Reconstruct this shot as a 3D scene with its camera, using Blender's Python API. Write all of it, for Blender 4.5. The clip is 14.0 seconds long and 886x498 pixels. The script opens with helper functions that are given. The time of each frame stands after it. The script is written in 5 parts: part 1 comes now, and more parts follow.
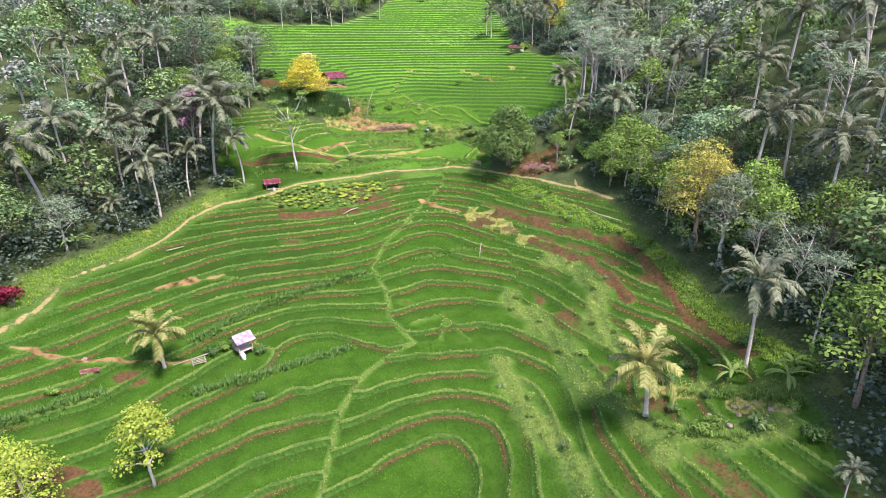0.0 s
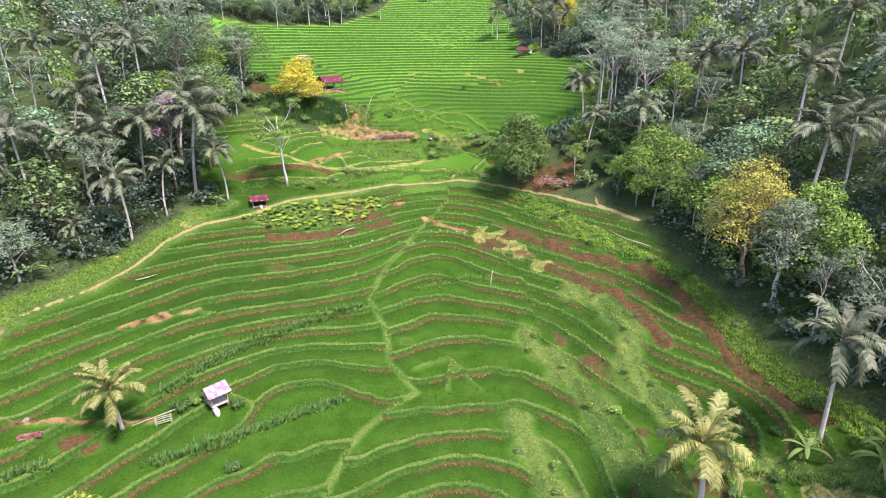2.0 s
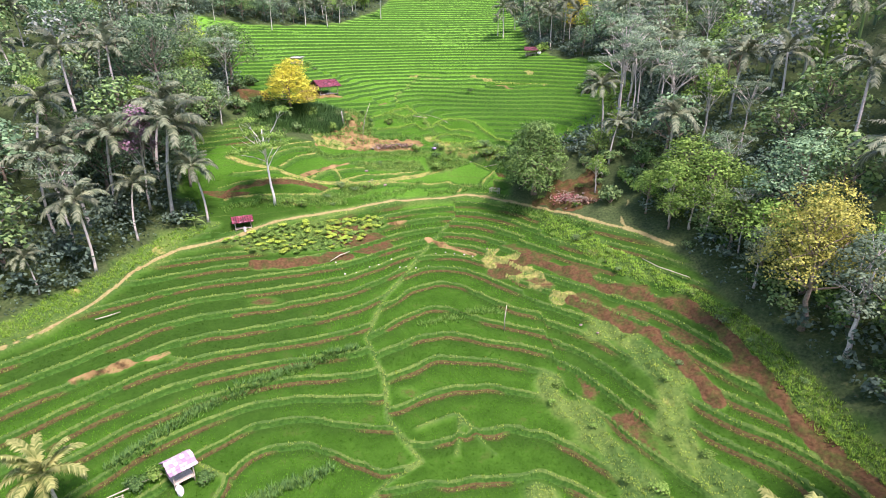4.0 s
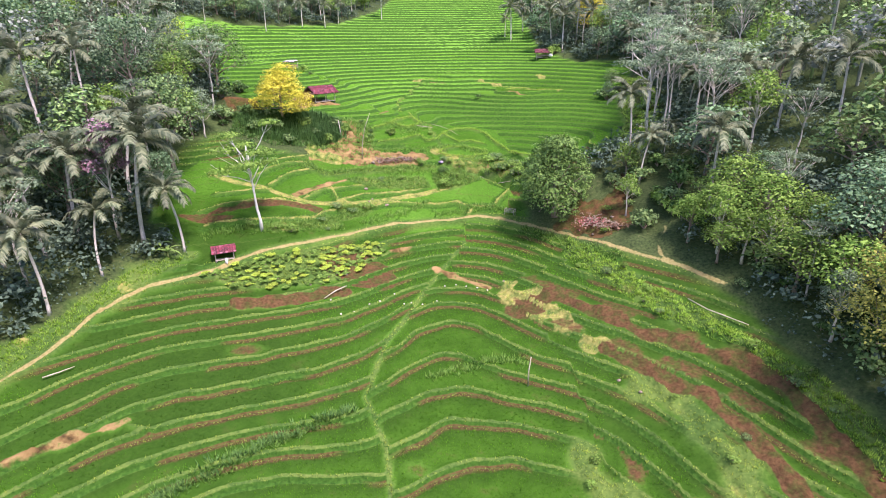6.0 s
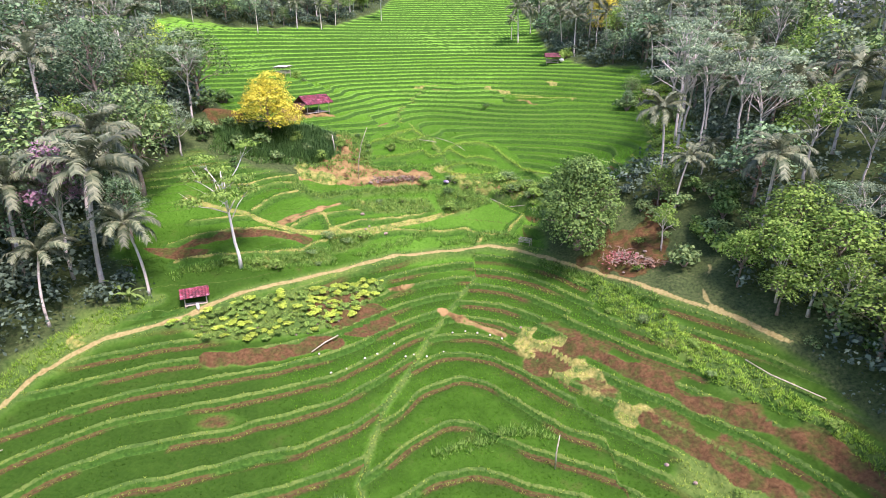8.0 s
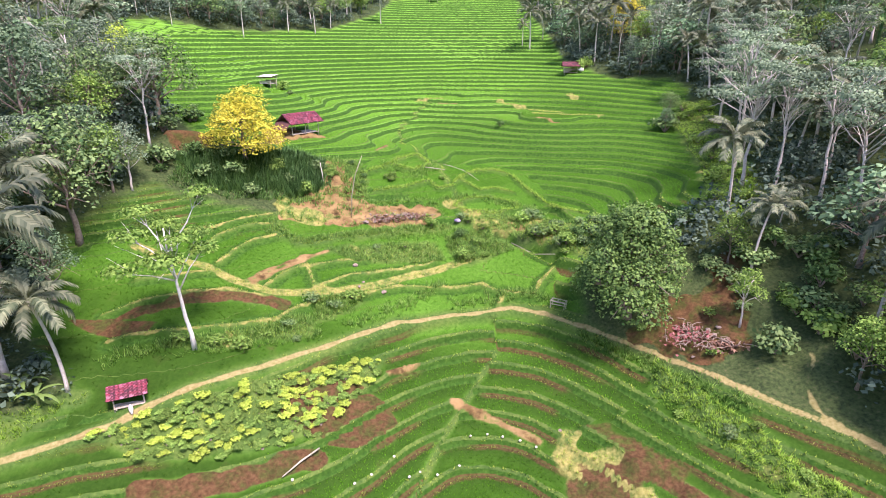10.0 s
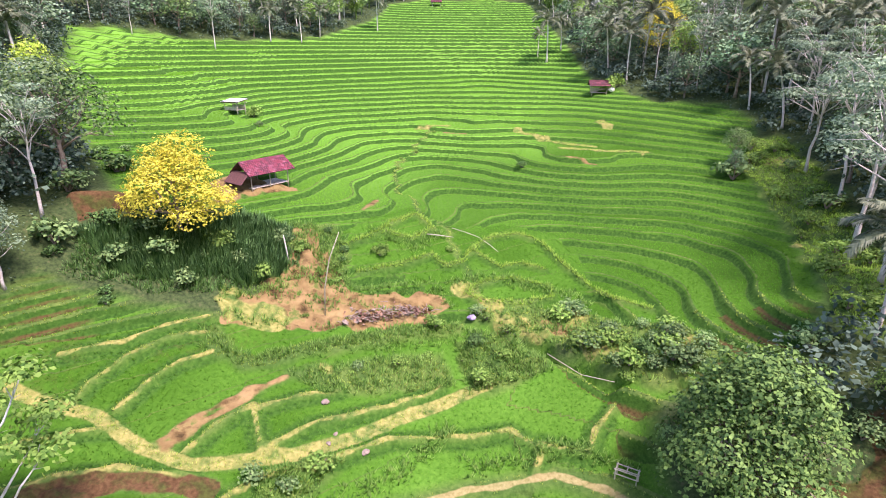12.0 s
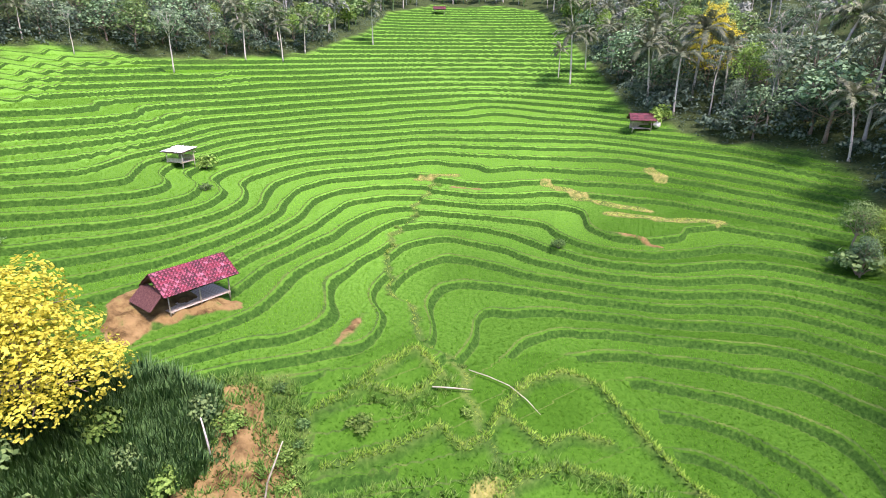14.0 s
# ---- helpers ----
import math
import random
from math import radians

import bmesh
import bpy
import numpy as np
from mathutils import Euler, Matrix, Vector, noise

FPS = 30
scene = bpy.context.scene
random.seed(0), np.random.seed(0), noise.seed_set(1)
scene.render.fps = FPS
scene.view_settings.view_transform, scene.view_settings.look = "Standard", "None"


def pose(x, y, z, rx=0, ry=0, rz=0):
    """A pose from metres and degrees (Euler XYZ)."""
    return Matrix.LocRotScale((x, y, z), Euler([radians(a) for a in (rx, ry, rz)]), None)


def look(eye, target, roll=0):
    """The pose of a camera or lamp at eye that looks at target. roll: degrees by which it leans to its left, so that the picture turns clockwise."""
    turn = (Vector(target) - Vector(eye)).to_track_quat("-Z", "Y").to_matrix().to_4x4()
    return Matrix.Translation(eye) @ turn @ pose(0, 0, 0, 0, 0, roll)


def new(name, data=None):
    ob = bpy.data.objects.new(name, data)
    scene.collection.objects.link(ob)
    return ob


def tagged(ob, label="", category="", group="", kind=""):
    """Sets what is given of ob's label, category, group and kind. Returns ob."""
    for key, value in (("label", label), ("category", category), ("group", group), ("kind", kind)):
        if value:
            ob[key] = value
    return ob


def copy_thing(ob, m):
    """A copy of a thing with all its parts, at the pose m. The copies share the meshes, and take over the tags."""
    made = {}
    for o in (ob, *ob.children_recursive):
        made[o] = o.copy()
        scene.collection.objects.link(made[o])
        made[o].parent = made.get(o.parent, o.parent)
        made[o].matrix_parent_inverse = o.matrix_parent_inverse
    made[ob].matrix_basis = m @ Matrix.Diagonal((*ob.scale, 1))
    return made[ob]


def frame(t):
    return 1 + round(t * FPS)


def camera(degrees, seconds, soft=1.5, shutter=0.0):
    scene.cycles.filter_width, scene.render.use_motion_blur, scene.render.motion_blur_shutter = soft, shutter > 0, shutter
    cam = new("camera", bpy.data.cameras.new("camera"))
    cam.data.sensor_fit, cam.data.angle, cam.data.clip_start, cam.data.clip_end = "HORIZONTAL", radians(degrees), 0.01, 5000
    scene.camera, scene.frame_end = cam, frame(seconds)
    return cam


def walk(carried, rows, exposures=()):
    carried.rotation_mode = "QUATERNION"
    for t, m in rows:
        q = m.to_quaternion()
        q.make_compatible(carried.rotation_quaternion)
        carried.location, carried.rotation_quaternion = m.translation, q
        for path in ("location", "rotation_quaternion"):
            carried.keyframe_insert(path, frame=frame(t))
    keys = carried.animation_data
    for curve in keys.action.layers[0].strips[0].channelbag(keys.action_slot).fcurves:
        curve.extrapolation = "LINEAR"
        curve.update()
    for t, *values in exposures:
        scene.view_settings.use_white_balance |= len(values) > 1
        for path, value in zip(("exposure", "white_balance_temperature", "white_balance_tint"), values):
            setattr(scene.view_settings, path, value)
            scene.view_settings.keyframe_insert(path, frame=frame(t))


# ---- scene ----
cam = camera(76.0, 14.0, soft=1.0)
PATH = [
    (0, (0.215, -0.026, 41.107), (0.21, 1.853, 40.421), -0.4),
    (0.5, (0.084, 2.488, 41.152), (0.076, 4.367, 40.467), -0.4),
    (1, (-0.167, 4.966, 41.207), (-0.173, 6.846, 40.522), -0.3),
    (1.5, (-0.386, 7.544, 41.188), (-0.391, 9.424, 40.506), -0.3),
    (2, (-0.469, 10.096, 41.236), (-0.478, 11.976, 40.553), -0.3),
    (2.5, (-0.682, 12.616, 41.266), (-0.692, 14.496, 40.583), -0.4),
    (3, (-0.677, 15.225, 41.365), (-0.691, 17.104, 40.68), -0.5),
    (3.2, (-0.725, 16.243, 41.36), (-0.741, 18.122, 40.675), -0.5),
    (5.3, (-1.695, 26.725, 41.61), (-1.713, 28.606, 40.928), -0.6),
    (5.5, (-1.857, 27.806, 41.67), (-1.876, 29.686, 40.988), -0.6),
    (6, (-2.253, 30.681, 41.756), (-2.272, 32.561, 41.073), -0.6),
    (6.5, (-2.478, 33.228, 41.888), (-2.497, 35.108, 41.205), -0.6),
    (7, (-2.687, 36.022, 42.112), (-2.707, 37.901, 41.427), -0.6),
    (7.5, (-2.869, 38.402, 42.356), (-2.889, 40.281, 41.672), -0.6),
    (8, (-3.116, 41.136, 42.601), (-3.135, 43.015, 41.918), -0.5),
    (8.2, (-3.127, 42.28, 42.67), (-3.148, 44.16, 41.989), -0.5),
    (10.3, (-4.852, 59.414, 43.754), (-4.865, 61.296, 43.078), -0.0),
    (10.5, (-4.892, 61.347, 43.902), (-4.908, 63.229, 43.227), -0.0),
    (11, (-5.113, 66.8, 44.493), (-5.128, 68.683, 43.818), 0.1),
    (11.5, (-5.363, 71.861, 45.25), (-5.378, 73.743, 44.574), 0.2),
    (12, (-5.579, 77.606, 46.041), (-5.593, 79.489, 45.365), 0.2),
    (12.5, (-5.67, 82.707, 46.805), (-5.686, 84.589, 46.127), 0.3),
    (13, (-5.916, 88.556, 47.603), (-5.932, 90.438, 46.926), 0.3),
    (13.5, (-6.236, 93.662, 48.525), (-6.253, 95.544, 47.847), 0.3),
    (14, (-6.657, 99.54, 49.444), (-6.673, 101.423, 48.77), 0.3),
]
walk(cam, [(t, look(eye, target, roll)) for t, eye, target, roll in PATH], [(0, 1.2, 6350, 41), (6, 1.2, 6350, 42), (8, 1.22, 6350, 45), (12, 1.25, 6350, 46), (14, 1.12, 6350, 44)])

# ---- world, sun ----
world = bpy.data.worlds.new("sky")
scene.world = world
world.use_nodes = True
SUN_UP, SUN_ROUND = 62.0, 138.0      # degrees above the horizon, and round from +y towards +x
wn = world.node_tree
sky = wn.nodes.new("ShaderNodeTexSky")
sky.sky_type, sky.sun_disc = "NISHITA", False
sky.sun_elevation, sky.sun_rotation = radians(SUN_UP), radians(SUN_ROUND)
sky.dust_density, sky.air_density, sky.ozone_density = 1.0, 1.6, 3.0
wn.nodes["Background"].inputs["Strength"].default_value = 0.125
wn.links.new(sky.outputs["Color"], wn.nodes["Background"].inputs["Color"])
sun = new("sun", bpy.data.lights.new("sun", "SUN"))
sun.data.energy, sun.data.angle, sun.data.color = 3.7, radians(14.0), (1.0, 0.94, 0.82)
su, sr = radians(SUN_UP), radians(SUN_ROUND)
sun.matrix_world = look((0, 0, 200), (-math.sin(sr) * math.cos(su), -math.cos(sr) * math.cos(su), 200 - math.sin(su)))


# ---- materials ----
def shader(name, rough=0.8, spec=0.3):
    m = bpy.data.materials.new(name)
    m.use_nodes = True
    b = m.node_tree.nodes["Principled BSDF"]
    b.inputs["Roughness"].default_value = rough
    b.inputs["Specular IOR Level"].default_value = spec
    return m, m.node_tree, b


def node(nt, kind, **props):
    n = nt.nodes.new(kind)
    for key, value in props.items():
        n.inputs[key].default_value = value
    return n


def noise_tex(nt, scale, detail=4.0, rough=0.6, space="Object"):
    co = nt.nodes.new("ShaderNodeTexCoord")
    n = node(nt, "ShaderNodeTexNoise", Scale=scale, Detail=detail, Roughness=rough)
    nt.links.new(co.outputs[space], n.inputs["Vector"])
    return n.outputs["Fac"]


def ramp(nt, fac, *stops):
    r = nt.nodes.new("ShaderNodeValToRGB")
    els = r.color_ramp.elements
    while len(els) < len(stops):
        els.new(0.5)
    for e, (p, c) in zip(els, stops):
        e.position, e.color = p, (*c, 1)
    nt.links.new(fac, r.inputs["Fac"])
    return r.outputs["Color"]


def mixed(nt, fac, a, b):
    n = nt.nodes.new("ShaderNodeMix")
    n.data_type = "RGBA"
    for socket, value in ((n.inputs["Factor"], fac), (n.inputs["A"], a), (n.inputs["B"], b)):
        if isinstance(value, (int, float)):
            socket.default_value = value
        elif isinstance(value, tuple):
            socket.default_value = (*value, 1)
        else:
            nt.links.new(value, socket)
    return n.outputs["Result"]


def bumped(nt, b, height, strength, distance):
    n = node(nt, "ShaderNodeBump", Strength=strength, Distance=distance)
    nt.links.new(height, n.inputs["Height"])
    nt.links.new(n.outputs["Normal"], b.inputs["Normal"])


def plain(name, low, high, rough=0.8, scale=4.0, spec=0.3, bump=0.0):
    m, nt, b = shader(name, rough, spec)
    f = noise_tex(nt, scale)
    nt.links.new(ramp(nt, f, (0.3, low), (0.7, high)), b.inputs["Base Color"])
    if bump:
        bumped(nt, b, noise_tex(nt, scale * 5), 0.6, bump)
    return m


def leafy(name, low, high, through_leaf=0.35, tint=0.12, rough=0.7, spec=0.12):
    """Leaves: colour differs leaf by leaf and tree by tree, and some light comes through."""
    m, nt, b = shader(name, rough, spec)
    geo = nt.nodes.new("ShaderNodeNewGeometry")
    info = nt.nodes.new("ShaderNodeObjectInfo")
    col = ramp(nt, geo.outputs["Random Per Island"], (0.0, low), (1.0, high))
    hsv = node(nt, "ShaderNodeHueSaturation")
    sh = nt.nodes.new("ShaderNodeMapRange")
    sh.inputs["To Min"].default_value, sh.inputs["To Max"].default_value = 1 - 2 * tint, 1 + 2 * tint
    nt.links.new(info.outputs["Random"], sh.inputs["Value"])
    nt.links.new(sh.outputs["Result"], hsv.inputs["Value"])
    nt.links.new(col, hsv.inputs["Color"])
    nt.links.new(hsv.outputs["Color"], b.inputs["Base Color"])
    if through_leaf:
        t = nt.nodes.new("ShaderNodeBsdfTranslucent")
        nt.links.new(hsv.outputs["Color"], t.inputs["Color"])
        mix = nt.nodes.new("ShaderNodeMixShader")
        mix.inputs["Fac"].default_value = through_leaf
        nt.links.new(b.outputs["BSDF"], mix.inputs[1])
        nt.links.new(t.outputs["BSDF"], mix.inputs[2])
        nt.links.new(mix.outputs["Shader"], nt.nodes["Material Output"].inputs["Surface"])
    return m


def ground_material():
    m, nt, b = shader("terraced_ground", 0.95, 0.06)

    def cover(name):
        a = nt.nodes.new("ShaderNodeAttribute")
        a.attribute_name = name
        return a.outputs["Fac"]

    def calc(kind, *values, clamp=False):
        n = nt.nodes.new("ShaderNodeMath")
        n.operation, n.use_clamp = kind, clamp
        for socket, value in zip(n.inputs, values):
            if isinstance(value, (int, float)):
                socket.default_value = value
            else:
                nt.links.new(value, socket)
        return n.outputs["Value"]

    def between(value, low, high):
        return calc("DIVIDE", calc("SUBTRACT", value, low), calc("SUBTRACT", high, low), clamp=True)

    # where a place lies on its step: the tread, then the riser up to the next
    along_step = calc("FRACT", cover("steps"))
    share = cover("riser_share")
    up = calc("DIVIDE", calc("ADD", calc("SUBTRACT", along_step, 1.0), share), share)
    rough_edge = calc("MULTIPLY", calc("SUBTRACT", noise_tex(nt, 1.6, 3), 0.5), 0.5)
    # lower riser: its dark foot line is shade put into the colour
    foot_top = calc("ADD", calc("ADD", 0.4, calc("MULTIPLY", cover("upper_land"), 0.32)), rough_edge)
    on_riser = calc("MULTIPLY", calc("MULTIPLY", between(up, 0.0, 0.1), between(up, calc("ADD", foot_top, 0.08), foot_top)), cover("banked"))
    lip = calc("ADD", calc("MULTIPLY", along_step, cover("tread")), calc("MULTIPLY", rough_edge, 0.4))
    edge = calc("SUBTRACT", 0.16, calc("MULTIPLY", cover("upper_land"), 0.05))
    on_face = calc("MULTIPLY", calc("MULTIPLY", between(up, 0.0, 0.1), between(calc("ADD", up, calc("MULTIPLY", rough_edge, 0.5)), 0.92, 0.8)), calc("MULTIPLY", cover("banked"), calc("SUBTRACT", 1.0, cover("upper_land"))))
    on_tread = calc("MULTIPLY", between(lip, edge, calc("ADD", edge, 0.12)), calc("LESS_THAN", up, 0.0))
    on_tread = calc("MAXIMUM", on_tread, calc("MULTIPLY", cover("upper_land"), calc("GREATER_THAN", up, foot_top)))
    cropped = calc("MULTIPLY", on_tread, cover("crop"))
    young = calc("MULTIPLY", cropped, cover("young_land"))
    earthy = calc("MULTIPLY", calc("MULTIPLY", on_riser, between(calc("ADD", up, calc("MULTIPLY", rough_edge, 0.6)), 0.46, 0.28)), between(calc("ADD", cover("earthy"), rough_edge), 0.25, 0.8))
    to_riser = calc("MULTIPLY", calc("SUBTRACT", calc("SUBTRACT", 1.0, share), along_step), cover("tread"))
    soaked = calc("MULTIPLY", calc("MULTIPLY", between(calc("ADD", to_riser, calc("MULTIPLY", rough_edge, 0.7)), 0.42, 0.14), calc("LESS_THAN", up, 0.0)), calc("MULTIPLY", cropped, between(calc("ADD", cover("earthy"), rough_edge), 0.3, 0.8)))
    # young treads darken towards the riser: shade put into the ground colour
    darkened = calc("MULTIPLY", calc("MULTIPLY", between(calc("ADD", to_riser, rough_edge), 1.7, 0.2), calc("LESS_THAN", up, 0.0)), calc("MULTIPLY", young, 0.75))
    darkened = calc("MAXIMUM", darkened, calc("MULTIPLY", calc("MULTIPLY", young, cover("darker_land")), 0.7))

    def torn(name):
        return between(calc("ADD", cover(name), calc("MULTIPLY", rough_edge, 0.7 if name == "path" else 1.0)), 0.36, 0.6)

    fine, mid, wide = noise_tex(nt, 3.5, 6), noise_tex(nt, 0.45, 4), noise_tex(nt, 0.06, 3)
    grass = mixed(nt, mid, ramp(nt, fine, (0.3, (0.045, 0.11, 0.018)), (0.7, (0.11, 0.19, 0.035))), ramp(nt, fine, (0.3, (0.06, 0.105, 0.022)), (0.75, (0.145, 0.19, 0.048))))
    grass = mixed(nt, between(noise_tex(nt, 0.16, 4), 0.44, 0.56), ramp(nt, fine, (0.3, (0.03, 0.075, 0.014)), (0.7, (0.075, 0.14, 0.03))), grass)
    rice = mixed(nt, wide, ramp(nt, fine, (0.3, (0.024, 0.085, 0.006)), (0.7, (0.040, 0.125, 0.009))), ramp(nt, fine, (0.3, (0.03, 0.10, 0.007)), (0.7, (0.052, 0.145, 0.011))))
    rice = mixed(nt, cover("tone"), rice, ramp(nt, fine, (0.3, (0.085, 0.245, 0.024)), (0.7, (0.155, 0.36, 0.044))))
    wet = ramp(nt, mid, (0.35, (0.024, 0.075, 0.006)), (0.6, (0.036, 0.105, 0.009)), (0.8, (0.065, 0.085, 0.02)))
    cut = ramp(nt, fine, (0.3, (0.042, 0.030, 0.011)), (0.52, (0.092, 0.064, 0.023)), (0.68, (0.06, 0.08, 0.02)))
    riser = ramp(nt, fine, (0.3, (0.014, 0.048, 0.007)), (0.55, (0.034, 0.10, 0.013)), (0.8, (0.08, 0.155, 0.026)))
    soil = mixed(nt, between(noise_tex(nt, 0.5, 5), 0.42, 0.56), ramp(nt, noise_tex(nt, 0.9, 5), (0.34, (0.05, 0.034, 0.014)), (0.46, (0.12, 0.078, 0.03)), (0.56, (0.23, 0.17, 0.065)), (0.62, (0.10, 0.13, 0.03))), ramp(nt, mid, (0.3, (0.15, 0.098, 0.036)), (0.7, (0.31, 0.215, 0.092))))
    mud = mixed(nt, between(noise_tex(nt, 0.9, 5), 0.4, 0.56), ramp(nt, fine, (0.3, (0.04, 0.034, 0.012)), (0.7, (0.07, 0.085, 0.02))), ramp(nt, fine, (0.3, (0.055, 0.030, 0.013)), (0.7, (0.13, 0.075, 0.033))))
    darker_green = ramp(nt, fine, (0.3, (0.012, 0.040, 0.005)), (0.7, (0.028, 0.068, 0.009)))
    verdure = ramp(nt, fine, (0.3, (0.016, 0.055, 0.007)), (0.6, (0.034, 0.095, 0.012)), (0.85, (0.07, 0.14, 0.022)))
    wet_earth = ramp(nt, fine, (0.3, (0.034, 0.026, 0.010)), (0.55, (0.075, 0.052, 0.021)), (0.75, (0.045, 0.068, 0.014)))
    path = mixed(nt, mid, ramp(nt, fine, (0.3, (0.16, 0.19, 0.055)), (0.7, (0.30, 0.30, 0.12))), ramp(nt, fine, (0.3, (0.18, 0.12, 0.045)), (0.7, (0.32, 0.24, 0.11))))
    dry = mixed(nt, between(noise_tex(nt, 1.1, 5), 0.36, 0.6), grass, ramp(nt, fine, (0.3, (0.17, 0.18, 0.042)), (0.7, (0.34, 0.31, 0.10))))
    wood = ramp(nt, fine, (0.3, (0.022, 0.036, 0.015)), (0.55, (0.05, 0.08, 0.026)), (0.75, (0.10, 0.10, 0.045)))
    c = grass
    for mask, colour in ((cover("wood"), wood), (cropped, rice), (young, wet), (darkened, darker_green), (on_face, verdure), (on_riser, riser), (cover("foot"), riser), (earthy, cut), (soaked, wet_earth), (torn("dry"), dry), (torn("mud"), mud), (torn("soil"), soil), (torn("path"), path)):
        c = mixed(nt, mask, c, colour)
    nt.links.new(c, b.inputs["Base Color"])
    bumped(nt, b, fine, 0.7, 0.12)
    return m


GROUND = ground_material()
RICE = leafy("rice_blades", (0.042, 0.175, 0.007), (0.095, 0.28, 0.017), 0.5, 0.12, spec=0.05)
# lighter rice for left and far paddies: sun and haze put into it
RICE_LIGHTENED = leafy("lightened_rice_blades", (0.08, 0.255, 0.012), (0.175, 0.43, 0.026), 0.5, 0.12, spec=0.06)
RICE_YOUNG = leafy("young_rice_blades", (0.034, 0.14, 0.006), (0.078, 0.235, 0.013), 0.5, 0.15, spec=0.04)
RICE_DARK = leafy("dark_rice_blades", (0.024, 0.095, 0.006), (0.06, 0.17, 0.011), 0.5, 0.12, spec=0.04)
RICE_FRESH = leafy("fresh_rice_blades", (0.06, 0.23, 0.008), (0.13, 0.36, 0.019), 0.5, 0.12, spec=0.04)
GRASS = leafy("bund_grass", (0.19, 0.37, 0.036), (0.54, 0.67, 0.14), 0.5, 0.1, spec=0.06)
LUSH = leafy("lush_grass", (0.12, 0.30, 0.025), (0.38, 0.60, 0.10), 0.5, 0.1, spec=0.06)
PALM = leafy("palm_leaflets", (0.06, 0.092, 0.048), (0.235, 0.265, 0.15), 0.25, 0.2, 0.5, 0.25)
LEAF = leafy("dark_leaves", (0.048, 0.11, 0.055), (0.25, 0.41, 0.20), 0.28, 0.16)
OLIVE_LEAF = leafy("olive_yellow_leaves", (0.12, 0.16, 0.035), (0.52, 0.50, 0.11), 0.35, 0.1)
LIGHT_LEAF = leafy("light_leaves", (0.07, 0.17, 0.028), (0.29, 0.46, 0.095), 0.35, 0.14)
GREY_LEAF = leafy("feathery_grey_green_leaves", (0.085, 0.15, 0.088), (0.30, 0.41, 0.24), 0.28, 0.14)
# paler and bluer than the other leaves: haze mixed into the colour
HAZED_LEAF = leafy("hazed_leaves", (0.135, 0.18, 0.15), (0.41, 0.46, 0.37), 0.25, 0.0)
GOLD_LEAF = leafy("golden_leaves", (0.30, 0.30, 0.022), (0.88, 0.80, 0.11), 0.4, 0.1)
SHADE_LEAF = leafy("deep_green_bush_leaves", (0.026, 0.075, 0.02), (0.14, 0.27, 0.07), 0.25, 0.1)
RED_LEAF = leafy("crimson_leaves", (0.16, 0.015, 0.03), (0.42, 0.05, 0.09), 0.3, 0.15)
LEAF_MID = leafy("green_leaves", (0.04, 0.11, 0.034), (0.26, 0.40, 0.135), 0.28, 0.15, 0.6, 0.15)
MANGO_LEAF = leafy("glossy_green_leaves", (0.024, 0.07, 0.016), (0.17, 0.29, 0.07), 0.25, 0.1, 0.6, 0.15)
LIME_LEAF = leafy("lime_leaves", (0.22, 0.36, 0.03), (0.60, 0.74, 0.13), 0.4, 0.1)
# darker than the crown leaves: shade under the trees put into the colour
UNDER = leafy("undergrowth_leaves", (0.03, 0.058, 0.042), (0.145, 0.22, 0.145), 0.2, 0.1)
TALL = leafy("tall_grass_blades", (0.06, 0.19, 0.028), (0.29, 0.50, 0.11), 0.5, 0.0, spec=0.06)
BANK_LEAF = leafy("rank_bank_blades", (0.035, 0.12, 0.03), (0.19, 0.38, 0.10), 0.35, 0.0)
SLOPE_LEAF = leafy("overhanging_grass_blades", (0.022, 0.08, 0.026), (0.19, 0.38, 0.12), 0.35, 0.0)
PINK_BROWN = leafy("reddish_withered_leaves", (0.22, 0.07, 0.07), (0.44, 0.19, 0.17), 0.2, 0.1)
BARK = plain("grey_bark", (0.16, 0.12, 0.09), (0.34, 0.28, 0.22), 0.9, 6, 0.2, 0.02)
PALE_BARK = plain("pale_bark", (0.42, 0.38, 0.33), (0.68, 0.64, 0.57), 0.85, 5, 0.2, 0.02)
WHITE_BARK = plain("white_bark", (0.55, 0.52, 0.47), (0.82, 0.8, 0.75), 0.85, 3, 0.2, 0.02)

# ---- the lie of the land ----
BEND = [21.78, 2.56, 18.67, 13.72, -3.73, 0.57, -3.59, 1.66, 0.76, 0.83, 0.59]
LANDFORMS = [(-30, 134, 15, 4.63), (0, 89, 9, -2.44), (-50, 152, 15, 3.67), (10, 71, 15, -3.76), (0, 107, 9, -1.31), (-40, 80, 15, -1.56), (10, 152, 9, 2.89), (20, 116, 9, 2.72), (-30, 98, 9, 2.01), (-50, 170, 9, 2.86), (10, 53, 9, -1.73), (0, 215, 15, -2.29), (-50, 116, 9, 5.47), (-10, 134, 9, 2.44), (-60, 206, 9, -2.77), (-20, 107, 9, 1.37), (-30, 152, 9, 2.81), (-40, 125, 9, 2.73), (30, 53, 9, -2.32), (0, 98, 9, -1.68), (0, 170, 9, 1.44), (-20, 62, 9, -1.97), (0, 44, 9, -2.41), (-50, 197, 9, 1.68), (40, 107, 15, 2.54)]      # knolls and hollows: x, y, reach, height


